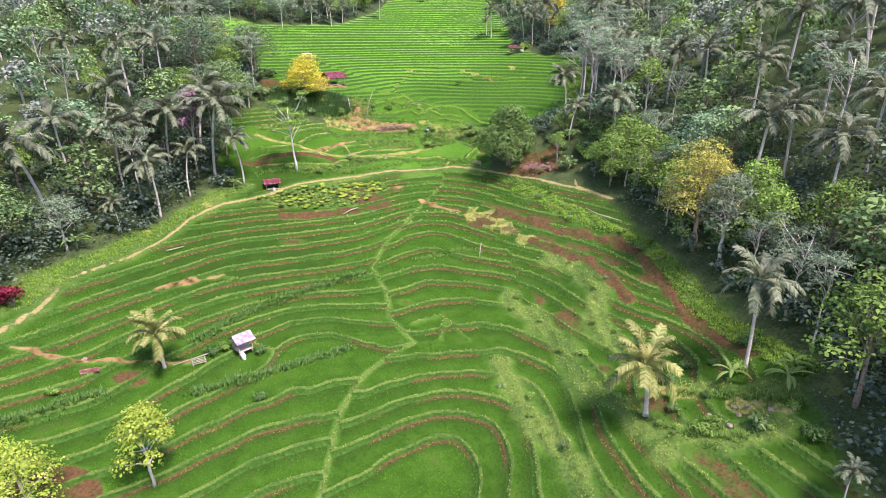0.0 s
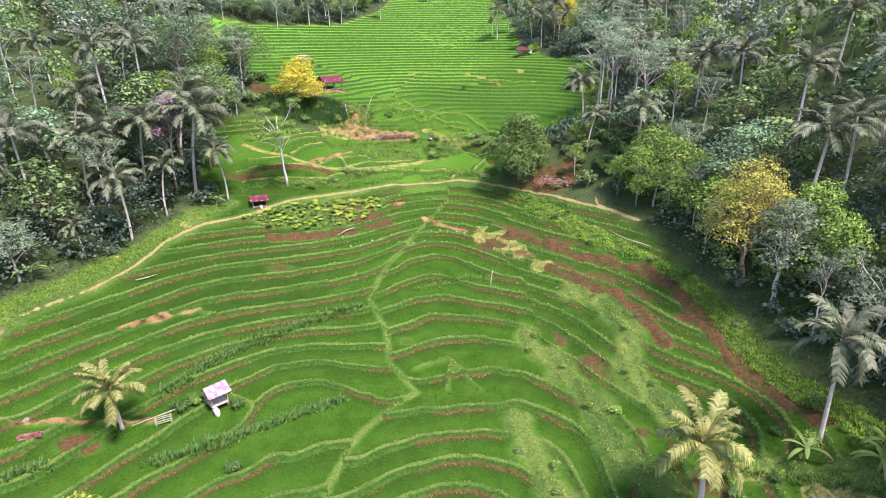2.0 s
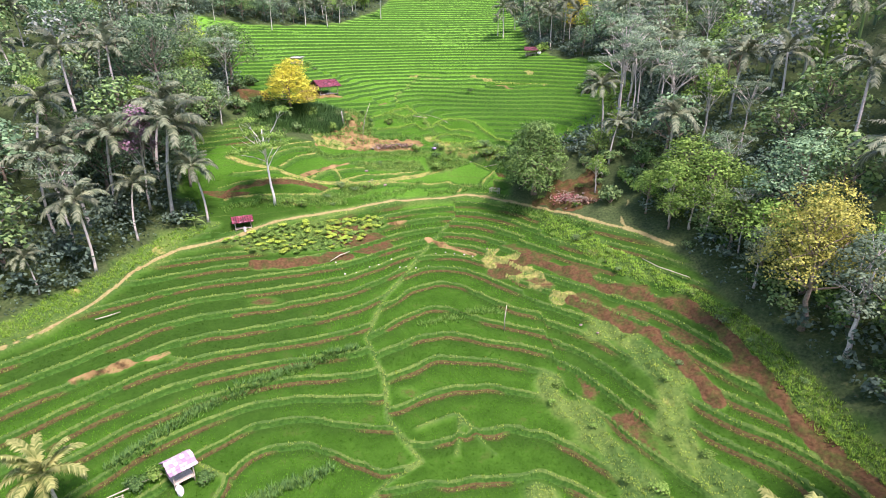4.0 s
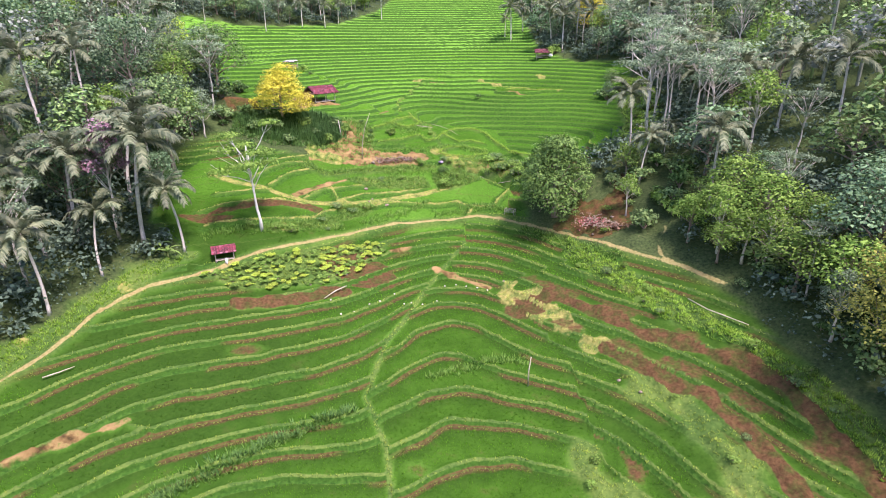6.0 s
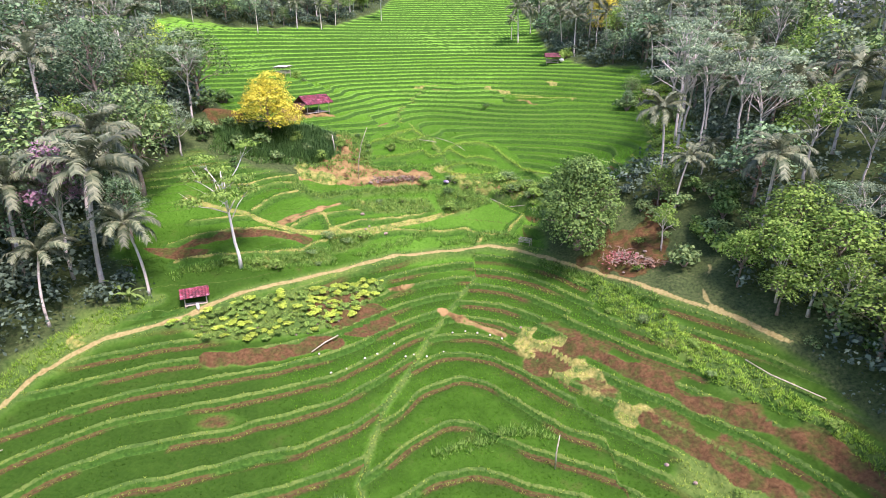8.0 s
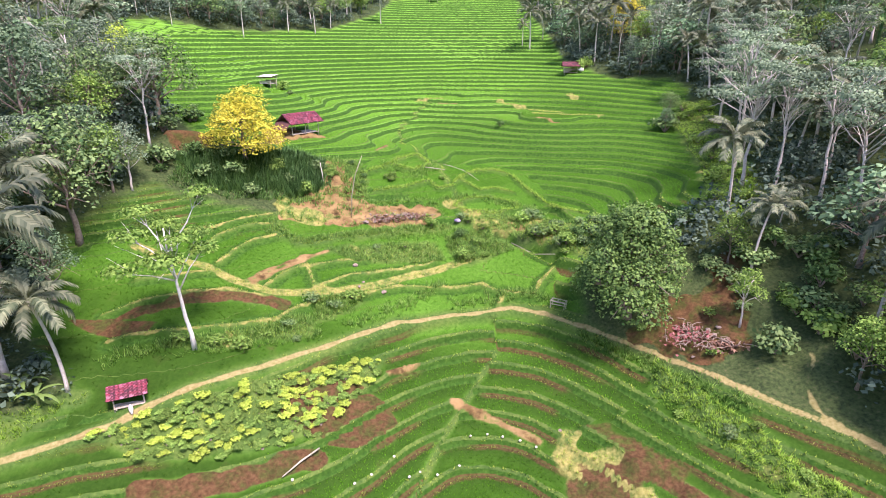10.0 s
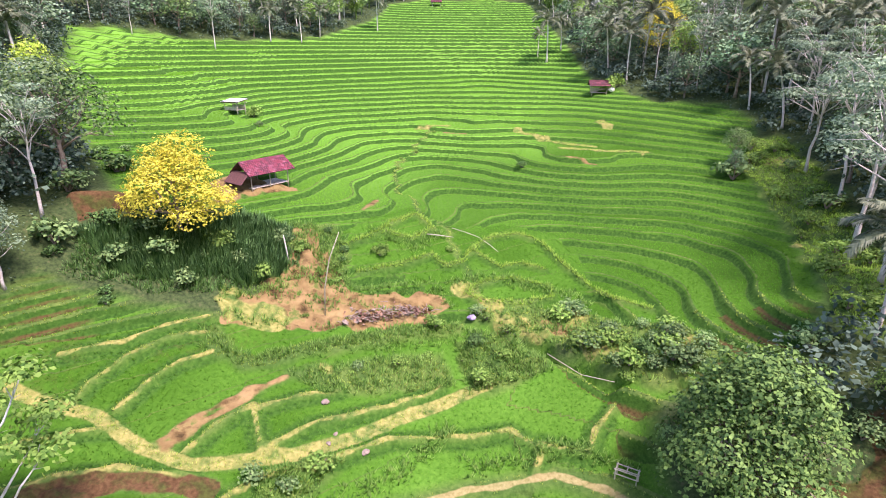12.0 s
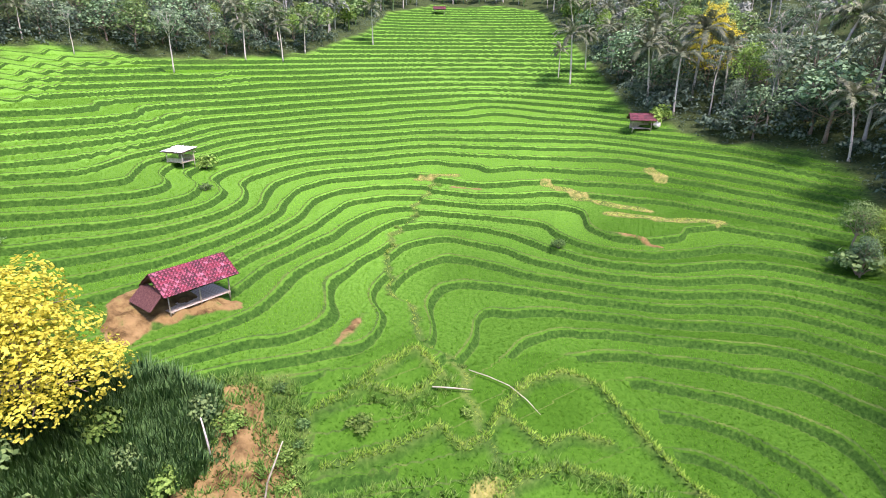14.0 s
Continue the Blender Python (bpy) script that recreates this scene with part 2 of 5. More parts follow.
def ground(x, y):
    u, v = x / 60.0, (y - 120.0) / 90.0
    u, v = u / np.sqrt(1 + (u / 2.5) ** 2), v / np.sqrt(1 + (v / 3.5) ** 2)
    terms = (1, u, v, u * u, u * v, v * v, u * u * v, u ** 3, u * v * v, v ** 3, u ** 4)
    z = sum(c * t for c, t in zip(BEND, terms))
    for cx, cy, reach, a in LANDFORMS:
        z = z + a * np.exp(-((x - cx) / (1.4 * reach)) ** 2 - ((y - cy) / reach) ** 2)
    return z


def waves(x, y, size, seed):
    """A smooth unevenness between about -1 and 1."""
    rnd = np.random.RandomState(seed)
    out = 0
    for k in range(7):
        a, p, f = rnd.uniform(0, 6.283), rnd.uniform(0, 6.283), rnd.uniform(0.6, 1.7) * 6.283 / size
        out = out + np.sin(f * (x * np.cos(a) + y * np.sin(a)) + p)
    return out / 3.0


def inside(x, y, poly):
    hit = np.zeros(np.shape(x), bool)
    for (x0, y0), (x1, y1) in zip(poly, poly[1:] + poly[:1]):
        if y0 != y1:
            hit ^= ((y0 > y) != (y1 > y)) & (x < (x1 - x0) * (y - y0) / (y1 - y0) + x0)
    return hit


def off_line(x, y, line):
    """The distance from a line of points."""
    d = np.full(np.shape(x), 1e9)
    for (x0, y0), (x1, y1) in zip(line, line[1:]):
        l = (x1 - x0) ** 2 + (y1 - y0) ** 2
        s = np.clip(((x - x0) * (x1 - x0) + (y - y0) * (y1 - y0)) / l, 0, 1)
        d = np.minimum(d, np.hypot(x - x0 - s * (x1 - x0), y - y0 - s * (y1 - y0)))
    return d


def off_area(x, y, poly):
    """The distance inside an area, negative outside."""
    d = off_line(x, y, poly + poly[:1])
    return np.where(inside(x, y, poly), d, -d)


def soft(d, width):
    return np.clip(0.5 + d / width, 0, 1)


FIELDS = [(-60, 20), (29, 20), (29.5, 36), (31, 43), (31.5, 51), (29.7, 61), (27.7, 71.6), (26.3, 80), (23.5, 88), (17, 94.5), (12, 100), (8.5, 105.5), (9, 112), (12, 113), (20, 113), (25, 120), (29, 131), (31, 146),
          (36, 156), (38, 161), (37, 170), (29, 179), (26, 187), (23, 192), (24, 225), (23, 262), (22, 300), (8, 312), (-12, 306), (-25, 285), (-26, 262), (-33, 238), (-36, 226), (-49, 213), (-67, 207), (-76, 191), (-58, 155), (-45, 140), (-36, 128.5), (-24, 127.5),
          (-19, 130), (-17, 124), (-24, 119), (-37, 118), (-42, 110), (-39, 98), (-32, 93), (-36, 88), (-39.5, 82), (-41, 77), (-45, 68), (-47, 57), (-60, 50)]
PATH_LINE = [(-52, 48), (-47, 53), (-45.6, 57.5), (-46, 64), (-42, 71), (-40, 77), (-38.6, 83), (-35.2, 87.4), (-29.5, 90.6), (-26.4, 92.9), (-20.2, 97), (-14.6, 101.7), (-9.4, 105.6), (-4, 107.9), (1.9, 109), (5.2, 107.6), (8.8, 104.6), (13.2, 99.7), (17.4, 94.8), (20.4, 91.4), (23.2, 88.4), (26, 84)]
UPPER_BUND = [(-36, 110.3), (-32.1, 109.6), (-28.8, 109), (-24.9, 106.9), (-21.7, 106.2), (-15.5, 108.3), (-11.8, 110.3), (-9.2, 112.4), (-4.8, 114.9), (-1.9, 116.4)]
SPLIT_LOW = [(-11, 30), (-10.6, 48.4), (-9.7, 52.2), (-8.5, 54.8), (-6.2, 58.1), (-3.4, 60.3), (-6.8, 65.2), (-7.6, 70.5), (-10.1, 76), (-9, 84), (-5, 95), (0, 104)]
SPLIT_HIGH = [(0, 120), (-6.7, 134.8), (-8.4, 138), (-10.4, 142), (-12, 148), (-12.6, 155), (-8, 175), (-5, 190), (-4.3, 212), (-3, 235), (-5, 260), (-4, 310)]
CROSS_BUNDS = [[(-3.9, 63.9), (-0.3, 65.9), (3.1, 61)], [(0.1, 65.6), (-0.3, 61)], [(-22.4, 59.3), (-19.4, 58.1)], [(-29.5, 70.7), (-27.7, 70.2)]]
# the wide fields on the shoulder above the footpath, and the bunds between them
SHOULDER = [(-32, 91), (-26.4, 93.4), (-20.2, 97.5), (-14.6, 102.2), (-9.4, 106.1), (-4, 108.4), (1.9, 109.5), (6, 108.7), (7.1, 113.1), (3.5, 117.1), (-0.9, 120.3), (-4.8, 122), (-10.4, 122.2), (-17.8, 120.1), (-24.2, 119.2), (-33.9, 114.4), (-38, 112), (-42, 104)]
WEST_BUNDS = [[(-33.3, 113.1), (-30, 115.1), (-27.4, 117.1), (-23.9, 119.2)], [(-30.5, 110.3), (-30.5, 111.3), (-29.1, 114), (-27, 116.1), (-24, 117.5)], [(-27.5, 109.5), (-26.6, 112.2), (-25.4, 114.3), (-23.4, 115.6)],
              [(-34.2, 100.3), (-31.8, 102.3), (-28.4, 104), (-25.3, 105), (-21, 105.3)], [(-33.7, 105.6), (-30.3, 106.8), (-27, 107.9)], [(-32.2, 97.3), (-30.9, 98.1), (-26.4, 99.1), (-23.7, 100.2), (-20.5, 102.4), (-17.8, 105.6)]]
EAST_BUNDS = [[(-22, 107.2), (-21, 109.4), (-19.2, 111.6)], [(-19.2, 111.6), (-17.8, 108.2)], [(-18.9, 111.3), (-16.4, 112.7), (-13.7, 113.9)], [(-17.2, 108.4), (-15, 110.5), (-10.6, 112.8), (-6.8, 114.9), (-6.1, 115.8)],
              [(-17.2, 106.3), (-13.7, 107.9), (-9.5, 110.5), (-7.2, 111), (-0.9, 112.1), (1.3, 110.6), (0.7, 109.6)], [(1.3, 111.1), (4.4, 110), (5.1, 111.5), (6.8, 112.9)]]
BROAD_BUND = [(-24, 117.5), (-23.5, 116.2), (-21.3, 115.2), (-19.9, 115.4), (-17.2, 117), (-13.4, 118.9), (-9.2, 120.7), (-4.8, 121.8)]
FOOT = [(-15.6, 131), (-11.9, 134.4), (-9.4, 137.5), (-7.1, 134), (0.6, 138.2), (5.7, 137.6), (7.9, 133.6), (8.3, 128.7), (6.2, 125.3), (2.1, 124.8), (-4.3, 124.3), (-9.6, 126.9), (-13.9, 125.9)]      # small uneven paddies at the foot of the upper slope
FOOT_BUNDS = [[(-10.3, 127.5), (-7, 129.5), (-5.7, 128.4), (-4.2, 129.1), (-2.8, 131.6), (-0.9, 134.2), (2, 135.9), (4.4, 135), (5.4, 132.9)], [(-2.8, 131), (-0.4, 129.3), (1.6, 130.4), (4.2, 130.2)], [(-3.1, 126.4), (0.7, 127.9), (4.3, 127.3), (4.2, 125.6), (1.8, 124.9), (-2, 124.5), (-3.7, 125.2), (-3.1, 126.4)], [(-13.9, 126.1), (-10.3, 127.5)],
              [(5.6, 132.5), (7.6, 128.7), (9.6, 125.3), (12.5, 122.7)], [(-16, 128.3), (-13, 130.3), (-10.4, 133.4), (-8.8, 135.3), (-7.1, 133.5)], [(-12, 131.2), (-9, 131), (-7, 133.2)]]
DRY_CORNER = [(-24.8, 122), (-20.1, 121.1), (-17.4, 120.7), (-19, 119.2), (-21.6, 118.7), (-23.6, 118.2)]
GRASS_SLOPE = [(-36.5, 122.6), (-34, 124.2), (-29.5, 127.6), (-25.3, 130.1), (-20.8, 129.3), (-20.2, 125), (-22.8, 122.6), (-25.3, 123.2), (-27.4, 121.7), (-32.8, 120.7)]
GULLY = [(-1, 122.1), (1.1, 120.7), (4.3, 118.5), (7.1, 115.4)]
# corners of rank, overgrown ground
RANK = [[(-17.8, 115), (-11, 118), (-5.9, 119.3), (-4.8, 115.9), (-14.6, 113.5)], [(-17.6, 106.2), (-11.6, 109.1), (-14.9, 105.4), (-16.6, 103.9)], [(-29, 97.6), (-23.1, 99.7), (-17.9, 104.5), (-15.8, 101.9), (-23.9, 97.4)], [(-4.8, 120.1), (0.4, 121.4), (3, 117), (-3.8, 115.3)],
        [(-4.1, 122.9), (1.2, 124.8), (5.6, 124.7), (10.7, 121.1), (14.2, 117.8), (14.8, 114.9), (11.3, 113.2), (7.8, 115.4), (2.7, 120.6)], [(-24.5, 129.5), (-20.4, 131), (-16.3, 131), (-14.8, 127.6), (-14.5, 125.2), (-16.6, 124.6), (-18.4, 127.6)]]
BARE_BUNDS = [[(-23.8, 107.5), (-22.2, 110.2), (-20.1, 112.5), (-17.7, 114.6)], [(-23.4, 107.1), (-21.8, 109.8), (-19.8, 112)], [(-36, 65.6), (-33, 68.7), (-30, 71.2)], [(3, 122.3), (6.3, 120.6)], [(3.2, 121.6), (6.4, 119.8)],
              [(-45, 52), (-38.4, 51.5), (-33, 53), (-28, 54.5)], [(-4.2, 98.3), (-0.2, 96.6), (2.7, 94.4)], [(-9.7, 99.9), (-7.3, 101.2)], [(-14.3, 134.3), (-13.6, 136.4), (-13.2, 139)], [(9.5, 153), (13.5, 150.3)], [(-6, 168), (-3, 167)]]
DRY_STRIPS = [[(6, 169.5), (9, 166), (12, 163.5), (16, 161)], [(11, 160), (17, 157.5), (22, 157)], [(19.7, 173.3), (20, 169.7)], [(-10, 172), (-6, 172)], [(-4.5, 126.5), (-1, 124)], [(-1, 122.5), (4, 121.5), (8, 118)], [(26, 42), (28.5, 40)], [(21.5, 46.5), (24, 44.5)]]
OVERGROWN = [[(15.5, 76), (17.3, 73.7), (20.2, 66), (18, 62.2), (18.7, 59), (20.5, 53)], [(8.8, 69.8), (13, 61), (14.3, 56), (15, 50), (17.2, 45), (19.2, 39)], [(6.2, 56.9), (8.5, 49.6), (10.6, 42.3), (12, 37)], [(22, 47.5), (26, 44), (30, 42)], [(19, 41), (23, 39), (28, 38.5)]]
MUDDY = [[(-25.5, 87.2), (-19.9, 88.2), (-14.5, 90.5)], [(-33.7, 99.7), (-31.4, 101.2), (-29.2, 102.5), (-26.4, 103.9), (-23.9, 104.6), (-20, 105)], [(9, 91), (14.2, 85.6), (17.3, 81.8), (21, 78.4), (24.3, 75.4), (26, 71.5), (26.4, 66), (27.6, 57), (30, 49)], [(13.5, 81), (16.5, 77.5), (20, 73), (21.5, 68), (22.5, 62)]]
ORANGE = [(-24.4, 120.8), (-21.8, 122.4), (-21.8, 125.5), (-22.2, 129.6), (-18.4, 130.3), (-16.6, 127.2), (-14, 124.2), (-11, 124.8), (-7, 125.6), (-5.2, 124.2), (-9.7, 121.3), (-16, 119.9), (-23.8, 118.6)]
APRON = [(-30.4, 135.9), (-27.7, 138.4), (-25, 137.6), (-21.9, 138.2), (-21.9, 137.2), (-24.6, 135.4), (-26.2, 134), (-27, 131.6), (-28.7, 131.5)]     # trodden soil round the red shelter
SCAR = [(16, 105.5), (18.8, 104.4), (21.6, 108.6), (24, 107.6), (22.2, 103.6), (20.5, 98), (16.5, 96.8), (11.5, 102)]
GARDEN = [(-30.5, 90), (-25, 92.9), (-16.5, 98), (-9.8, 102), (-11.4, 97.8), (-14.8, 92.4), (-19, 90.3), (-26, 88.7)]
TAN = [(4.3, 95.3), (7.2, 93.7), (9.9, 89.1), (11.5, 85.7), (13.7, 81.7), (12.3, 80.2), (10.8, 83.5), (8.1, 86.2), (5.5, 89.7), (3.9, 91.6)]      # withered terraces
EAST_BANK = [(13.1, 99.2), (18.9, 88.7), (23.6, 81.3), (25.7, 77.8), (28.3, 70.5), (30.5, 59), (32.2, 51.5), (33, 47), (33, 42), (31, 43), (30.6, 47.5), (29.8, 52), (27.8, 58), (27, 68), (25, 76.5), (22.5, 79.5), (19.4, 82.9), (15.9, 88.7), (12, 95.8)]
CUT_BANK = [(-39, 125.6), (-36, 128), (-33.6, 128.6), (-34, 126.6), (-37.3, 124.2)]
WEST_VERGE = [(-52, 50), (-50, 57), (-49.5, 64), (-46, 71), (-44.8, 76), (-42.3, 80.3), (-40.3, 85.5), (-37, 90.3), (-32, 93), (-36, 88), (-39.5, 82), (-41, 77), (-45, 68), (-47, 57)]
UPPER_VERGE = [(22, 113.5), (25, 120), (29, 131), (31, 146), (35, 154.5), (38.5, 153), (37.3, 143), (34.6, 131), (30.8, 121), (27, 113)]
SCAR_PATH = [(23.8, 97), (23.6, 95), (22, 92.6), (21.9, 90.5), (23.2, 88.6)]
EARTH_EDGES = [[(-24.5, 77.4), (-20.2, 79.1), (-12.5, 82.3), (-5.9, 86.3), (-2.7, 87.4)], [(-31, 67.1), (-27.5, 69.7), (-22.4, 73.6), (-16, 76.4), (-6.5, 79.7)], [(-37.4, 76.6), (-27.4, 83.1), (-15.4, 87.1), (2.7, 94)], [(-2, 54), (6, 52), (9.5, 46)], [(-1, 49), (5, 47)]]      # terrace edges of bare earth


LEVEL_AT = [-40.0, 8.0, 14.5, 18.3, 23.1, 27.1, 39.0, 160.0]      # heights between which the steps are equal
STEP = [0.72, 0.82, 0.9, 1.6, 0.75, 0.64, 0.9]                  # height of a step there
COUNT_AT = [0.0]
for h0_, h1_, s_ in zip(LEVEL_AT, LEVEL_AT[1:], STEP):
    COUNT_AT.append(COUNT_AT[-1] + (h1_ - h0_) / s_)


def level(h):
    return np.interp(h, LEVEL_AT, COUNT_AT)


def height_of(n):
    return np.interp(n, COUNT_AT, LEVEL_AT)


def split_high(y):
    return np.interp(y, [p[1] for p in SPLIT_HIGH], [p[0] for p in SPLIT_HIGH]) + 0.9 * waves(0 * y, y, 9, 61) + 0.5 * waves(0 * y, y, 3.5, 62)


def side_of(x, y):
    """Which block of fields a place belongs to: terraces do not meet level across the dividing lines."""
    xl = np.interp(y, [p[1] for p in SPLIT_LOW], [p[0] for p in SPLIT_LOW])
    xh = split_high(y)
    right = np.where(y < 108, x > xl, x > xh)
    xo = np.interp(y, [39, 45, 50, 56, 61, 69.8, 80.7, 92], [19.2, 17.2, 15, 14.3, 13, 10.5, 9.9, 5])
    return np.where(right & (y < 95) & (x > xo), 2, np.where(right, 1, 0))


def terraces(x, y):
    """The ground with its terraces, and what covers it."""
    h0 = ground(x, y)
    h = h0 + 0.22 * waves(x, y, 22, 3) + 0.04 * waves(x, y, 5, 4)
    e = 0.4
    slope = np.hypot(ground(x + e, y) - ground(x - e, y), ground(x, y + e) - ground(x, y - e)) / (2 * e)
    side = side_of(x, y)
    phase = np.choose(side, [0.0, 0.45, 0.8]) * (1 - soft(y - 168, 16)) + 0.5
    n = level(h) + phase
    k = np.floor(n)
    part_up = n - k
    rise = height_of(k + 1 - phase) - height_of(k - phase)
    wide = np.clip(rise / np.maximum(slope, 0.02), 0.8, 9)
    upper_land = soft(y - 122, 4)
    mid_land = soft(y - 104 - 0.25 * x - 4, 5) * (1 - upper_land)
    rr = np.clip((0.42 + 0.4 * mid_land + 0.14 * upper_land + upper_land * np.clip((y - 165) * 0.004, 0, 0.3)) / wide, 0.04, 0.4)
    up = np.clip((part_up - 1 + rr) / rr, 0, 1)
    lip = part_up * wide
    field = soft(off_area(x, y, FIELDS), 1.5)
    z = height_of(k - phase) + rise * up * up * (3 - 2 * up)
    z = z + 0.5 * soft(104 - y, 6) * (h - z)
    bund = np.exp(-((lip - 0.1) / 0.14) ** 2) * (up <= 0)
    z = z + (0.17 - 0.12 * upper_land) * bund * (1 + 0.5 * waves(x, y, 2.2, 8))
    split = np.minimum(off_line(x, y, SPLIT_LOW), np.where((y > 121) & (y < 172), np.abs(x - split_high(y)), 99))
    bank = np.exp(-(split / 0.35) ** 2)
    z = z * field + (h + 0.25 * waves(x, y, 6, 5)) * (1 - field)
    c = {}
    way = off_line(x, y, PATH_LINE)
    c["path"] = np.maximum(soft(0.22 - way + 0.06 * waves(x, y, 3, 9), 0.4), 0.8 * soft(0.06 - off_line(x, y, SCAR_PATH) + 0.14 * waves(x, y, 3, 9), 0.4))
    upper = soft(0.5 - off_line(x, y, UPPER_BUND), 0.5)
    on_way = np.maximum(soft(0.8 - way, 0.8), upper)
    z = z * (1 - on_way) + (h + 0.15) * on_way
    shoulder = np.maximum(soft(off_area(x, y, SHOULDER), 0.8), soft(off_area(x, y, FOOT), 0.8)) * field
    flat = shoulder > 0.5
    z = z * (1 - shoulder) + h * shoulder
    up, lip = np.where(flat, 0, up), np.where(flat, 2, lip)
    cross = np.min([off_line(x, y, l) for l in CROSS_BUNDS + WEST_BUNDS + EAST_BUNDS + FOOT_BUNDS], axis=0)
    ridge = np.maximum(soft(0.3 + 0.1 * waves(x, y, 3, 51) - cross, 0.4), soft(0.75 + 0.2 * waves(x, y, 3, 52) - off_line(x, y, BROAD_BUND), 0.5))
    z = z + 0.38 * ridge
    c["foot"] = soft(np.where(y > 121, 0.55, 0.85) - cross, 0.3) * (1 - ridge) * flat
    c["crest"] = soft(0.12 - cross + 0.1 * waves(x, y, 4, 56), 0.4) * flat * (y < 121)
    ditch = np.exp(-(off_line(x, y, GULLY) / 0.75) ** 2)
    z = z - 1.7 * ditch
    laid_bare = np.max([soft(0.36 - off_line(x, y, l) + 0.2 * waves(x, y, 3, 19), 0.5) for l in BARE_BUNDS], axis=0)
    z = z + 0.2 * laid_bare
    over = np.max([soft(1.5 - off_line(x, y, l) + 0.5 * waves(x, y, 5, 11), 1.2) for l in OVERGROWN], axis=0)
    over = np.maximum(over, np.max([soft(off_area(x, y, a) + 0.4 * waves(x, y, 4, 53), 0.8) for a in RANK], axis=0))
    lush = soft(np.maximum(off_area(x, y, EAST_BANK), np.maximum(off_area(x, y, WEST_VERGE), off_area(x, y, UPPER_VERGE)) + 0.3) + 0.5 * waves(x, y, 4, 65), 1.0)
    over = np.maximum(over, lush)
    z = z + 0.9 * soft(off_line(x, y, [(-37.3, 124), (-34.2, 126.3)]) - 1.3, 0.5) * soft(off_area(x, y, CUT_BANK), 0.6)
    orange = soft(np.maximum(off_area(x, y, ORANGE), off_area(x, y, APRON)) + 0.3 * waves(x, y, 3, 12), 0.5)
    scar = soft(off_area(x, y, SCAR) + 0.5 * waves(x, y, 3, 13), 0.6)
    garden = soft(off_area(x, y, GARDEN), 0.6)
    muddy = np.max([soft(0.7 - off_line(x, y, l) + 0.3 * waves(x, y, 5, 15), 0.4) for l in MUDDY], axis=0)
    bare = np.maximum(np.maximum(orange, scar), np.maximum(np.maximum(garden, over), muddy))
    z = z * (1 - bare) + (h + 0.16 * waves(x, y, 2.5, 14) + 0.1 * waves(x, y, 1.1, 41)) * bare
    open_field = field * (1 - bare) * (1 - on_way) * (1 - soft(0.35 - split, 0.3)) * (1 - ridge) * (1 - laid_bare)
    edge_at = 0.16 - 0.1 * upper_land
    c["rice"] = open_field * np.where(up > 0, upper_land * (up > 0.5), soft(lip - edge_at, 0.2))
    c["riser"] = field * (1 - bare) * (1 - on_way) * np.clip(up * 10, 0, 1) * np.clip((0.56 - 0.32 * mid_land + 0.1 * waves(x, y, 2, 27) - up) * 7, 0, 1)
    parcel = np.sin(k * 12.9898 + side * 78.233 + 3 * np.floor((x + 60 + 6 * waves(x, y, 30, 31)) / 17)) * 43758.5453
    parcel = parcel - np.floor(parcel)
    patch = np.maximum(soft(waves(x, y, 14, 16) - 1.05, 0.2), 0.55 * (parcel < 0.25) * (side == 2) * soft(waves(x, y, 8, 66) + 0.2, 0.6)) * (y < 100)
    c["mud"] = np.maximum(np.maximum(muddy * field, scar), patch * (up <= 0.2) * field * (1 - over))
    c["rice"] = c["rice"] * (1 - c["mud"])
    withered = soft(off_area(x, y, TAN) + 0.5 * waves(x, y, 3, 67), 1.2)
    strips = np.max([soft(0.8 - off_line(x, y, l) + 0.3 * waves(x, y, 4, 23), 0.7) for l in DRY_STRIPS], axis=0)
    strips = np.maximum(strips, withered * soft(waves(x, y, 4, 68) + 0.7, 0.6))
    c["rice"] = c["rice"] * (1 - strips)
    c["dry"] = np.maximum(np.maximum(np.maximum(upper, c.pop("crest")), strips), over * soft(waves(x, y, 6, 17) - 1.2, 0.5))
    c["soil"] = np.maximum(orange, laid_bare * 0.7)
    c["mud"] = np.maximum(c["mud"], soft(off_area(x, y, CUT_BANK) + 0.3 * waves(x, y, 2, 12), 0.5))
    parched = soft(off_area(x, y, DRY_CORNER) + 0.4 * waves(x, y, 3, 74), 0.8)
    c["soil"] = c["soil"] * (1 - 0.8 * parched)
    c["dry"] = np.maximum(c["dry"], parched)
    c["young_land"] = soft(104 - y, 3)
    # lower fields left and right: darker ground, thinner and darker rice
    c["darker_land"] = np.maximum(soft(-17 - x + 3 * waves(x, y, 14, 71), 8), soft(x - 14 + 3 * waves(x, y, 14, 72), 8)) * soft(y - 66 + 4 * waves(x, y, 14, 73), 8) * soft(98 - y, 6)
    # varies by paddy; brighter left and far: slope sunlight and haze as colour
    tone = 0.35 * parcel + 0.65 * soft(-2 - x + 5 * waves(x, y, 25, 33) + np.maximum(0, 0.7 * (y - 155)) + 14 * mid_land, 26)
    tone = tone * (0.40 + 1.0 * soft(y - 152, 30))
    tone = tone * (1 - shoulder) + (0.08 + 0.2 * soft(x + 12, 10) * (y < 121) + 0.08 * waves(x, y, 12, 54)) * shoulder
    c["tone"] = tone + 0.5 * parcel ** 2 * soft(104 - y, 3) * (1 - shoulder)
    c["steps"], c["riser_share"], c["tread"], c["upper_land"], c["mid_land"] = np.where(flat, k + 0.5, n), rr, np.where(flat, 4, wide), np.where(flat, 0, upper_land), mid_land
    c["crop"] = open_field * (1 - c["mud"]) * (1 - strips)
    c["banked"] = field * (1 - bare) * (1 - on_way) * (1 - flat)
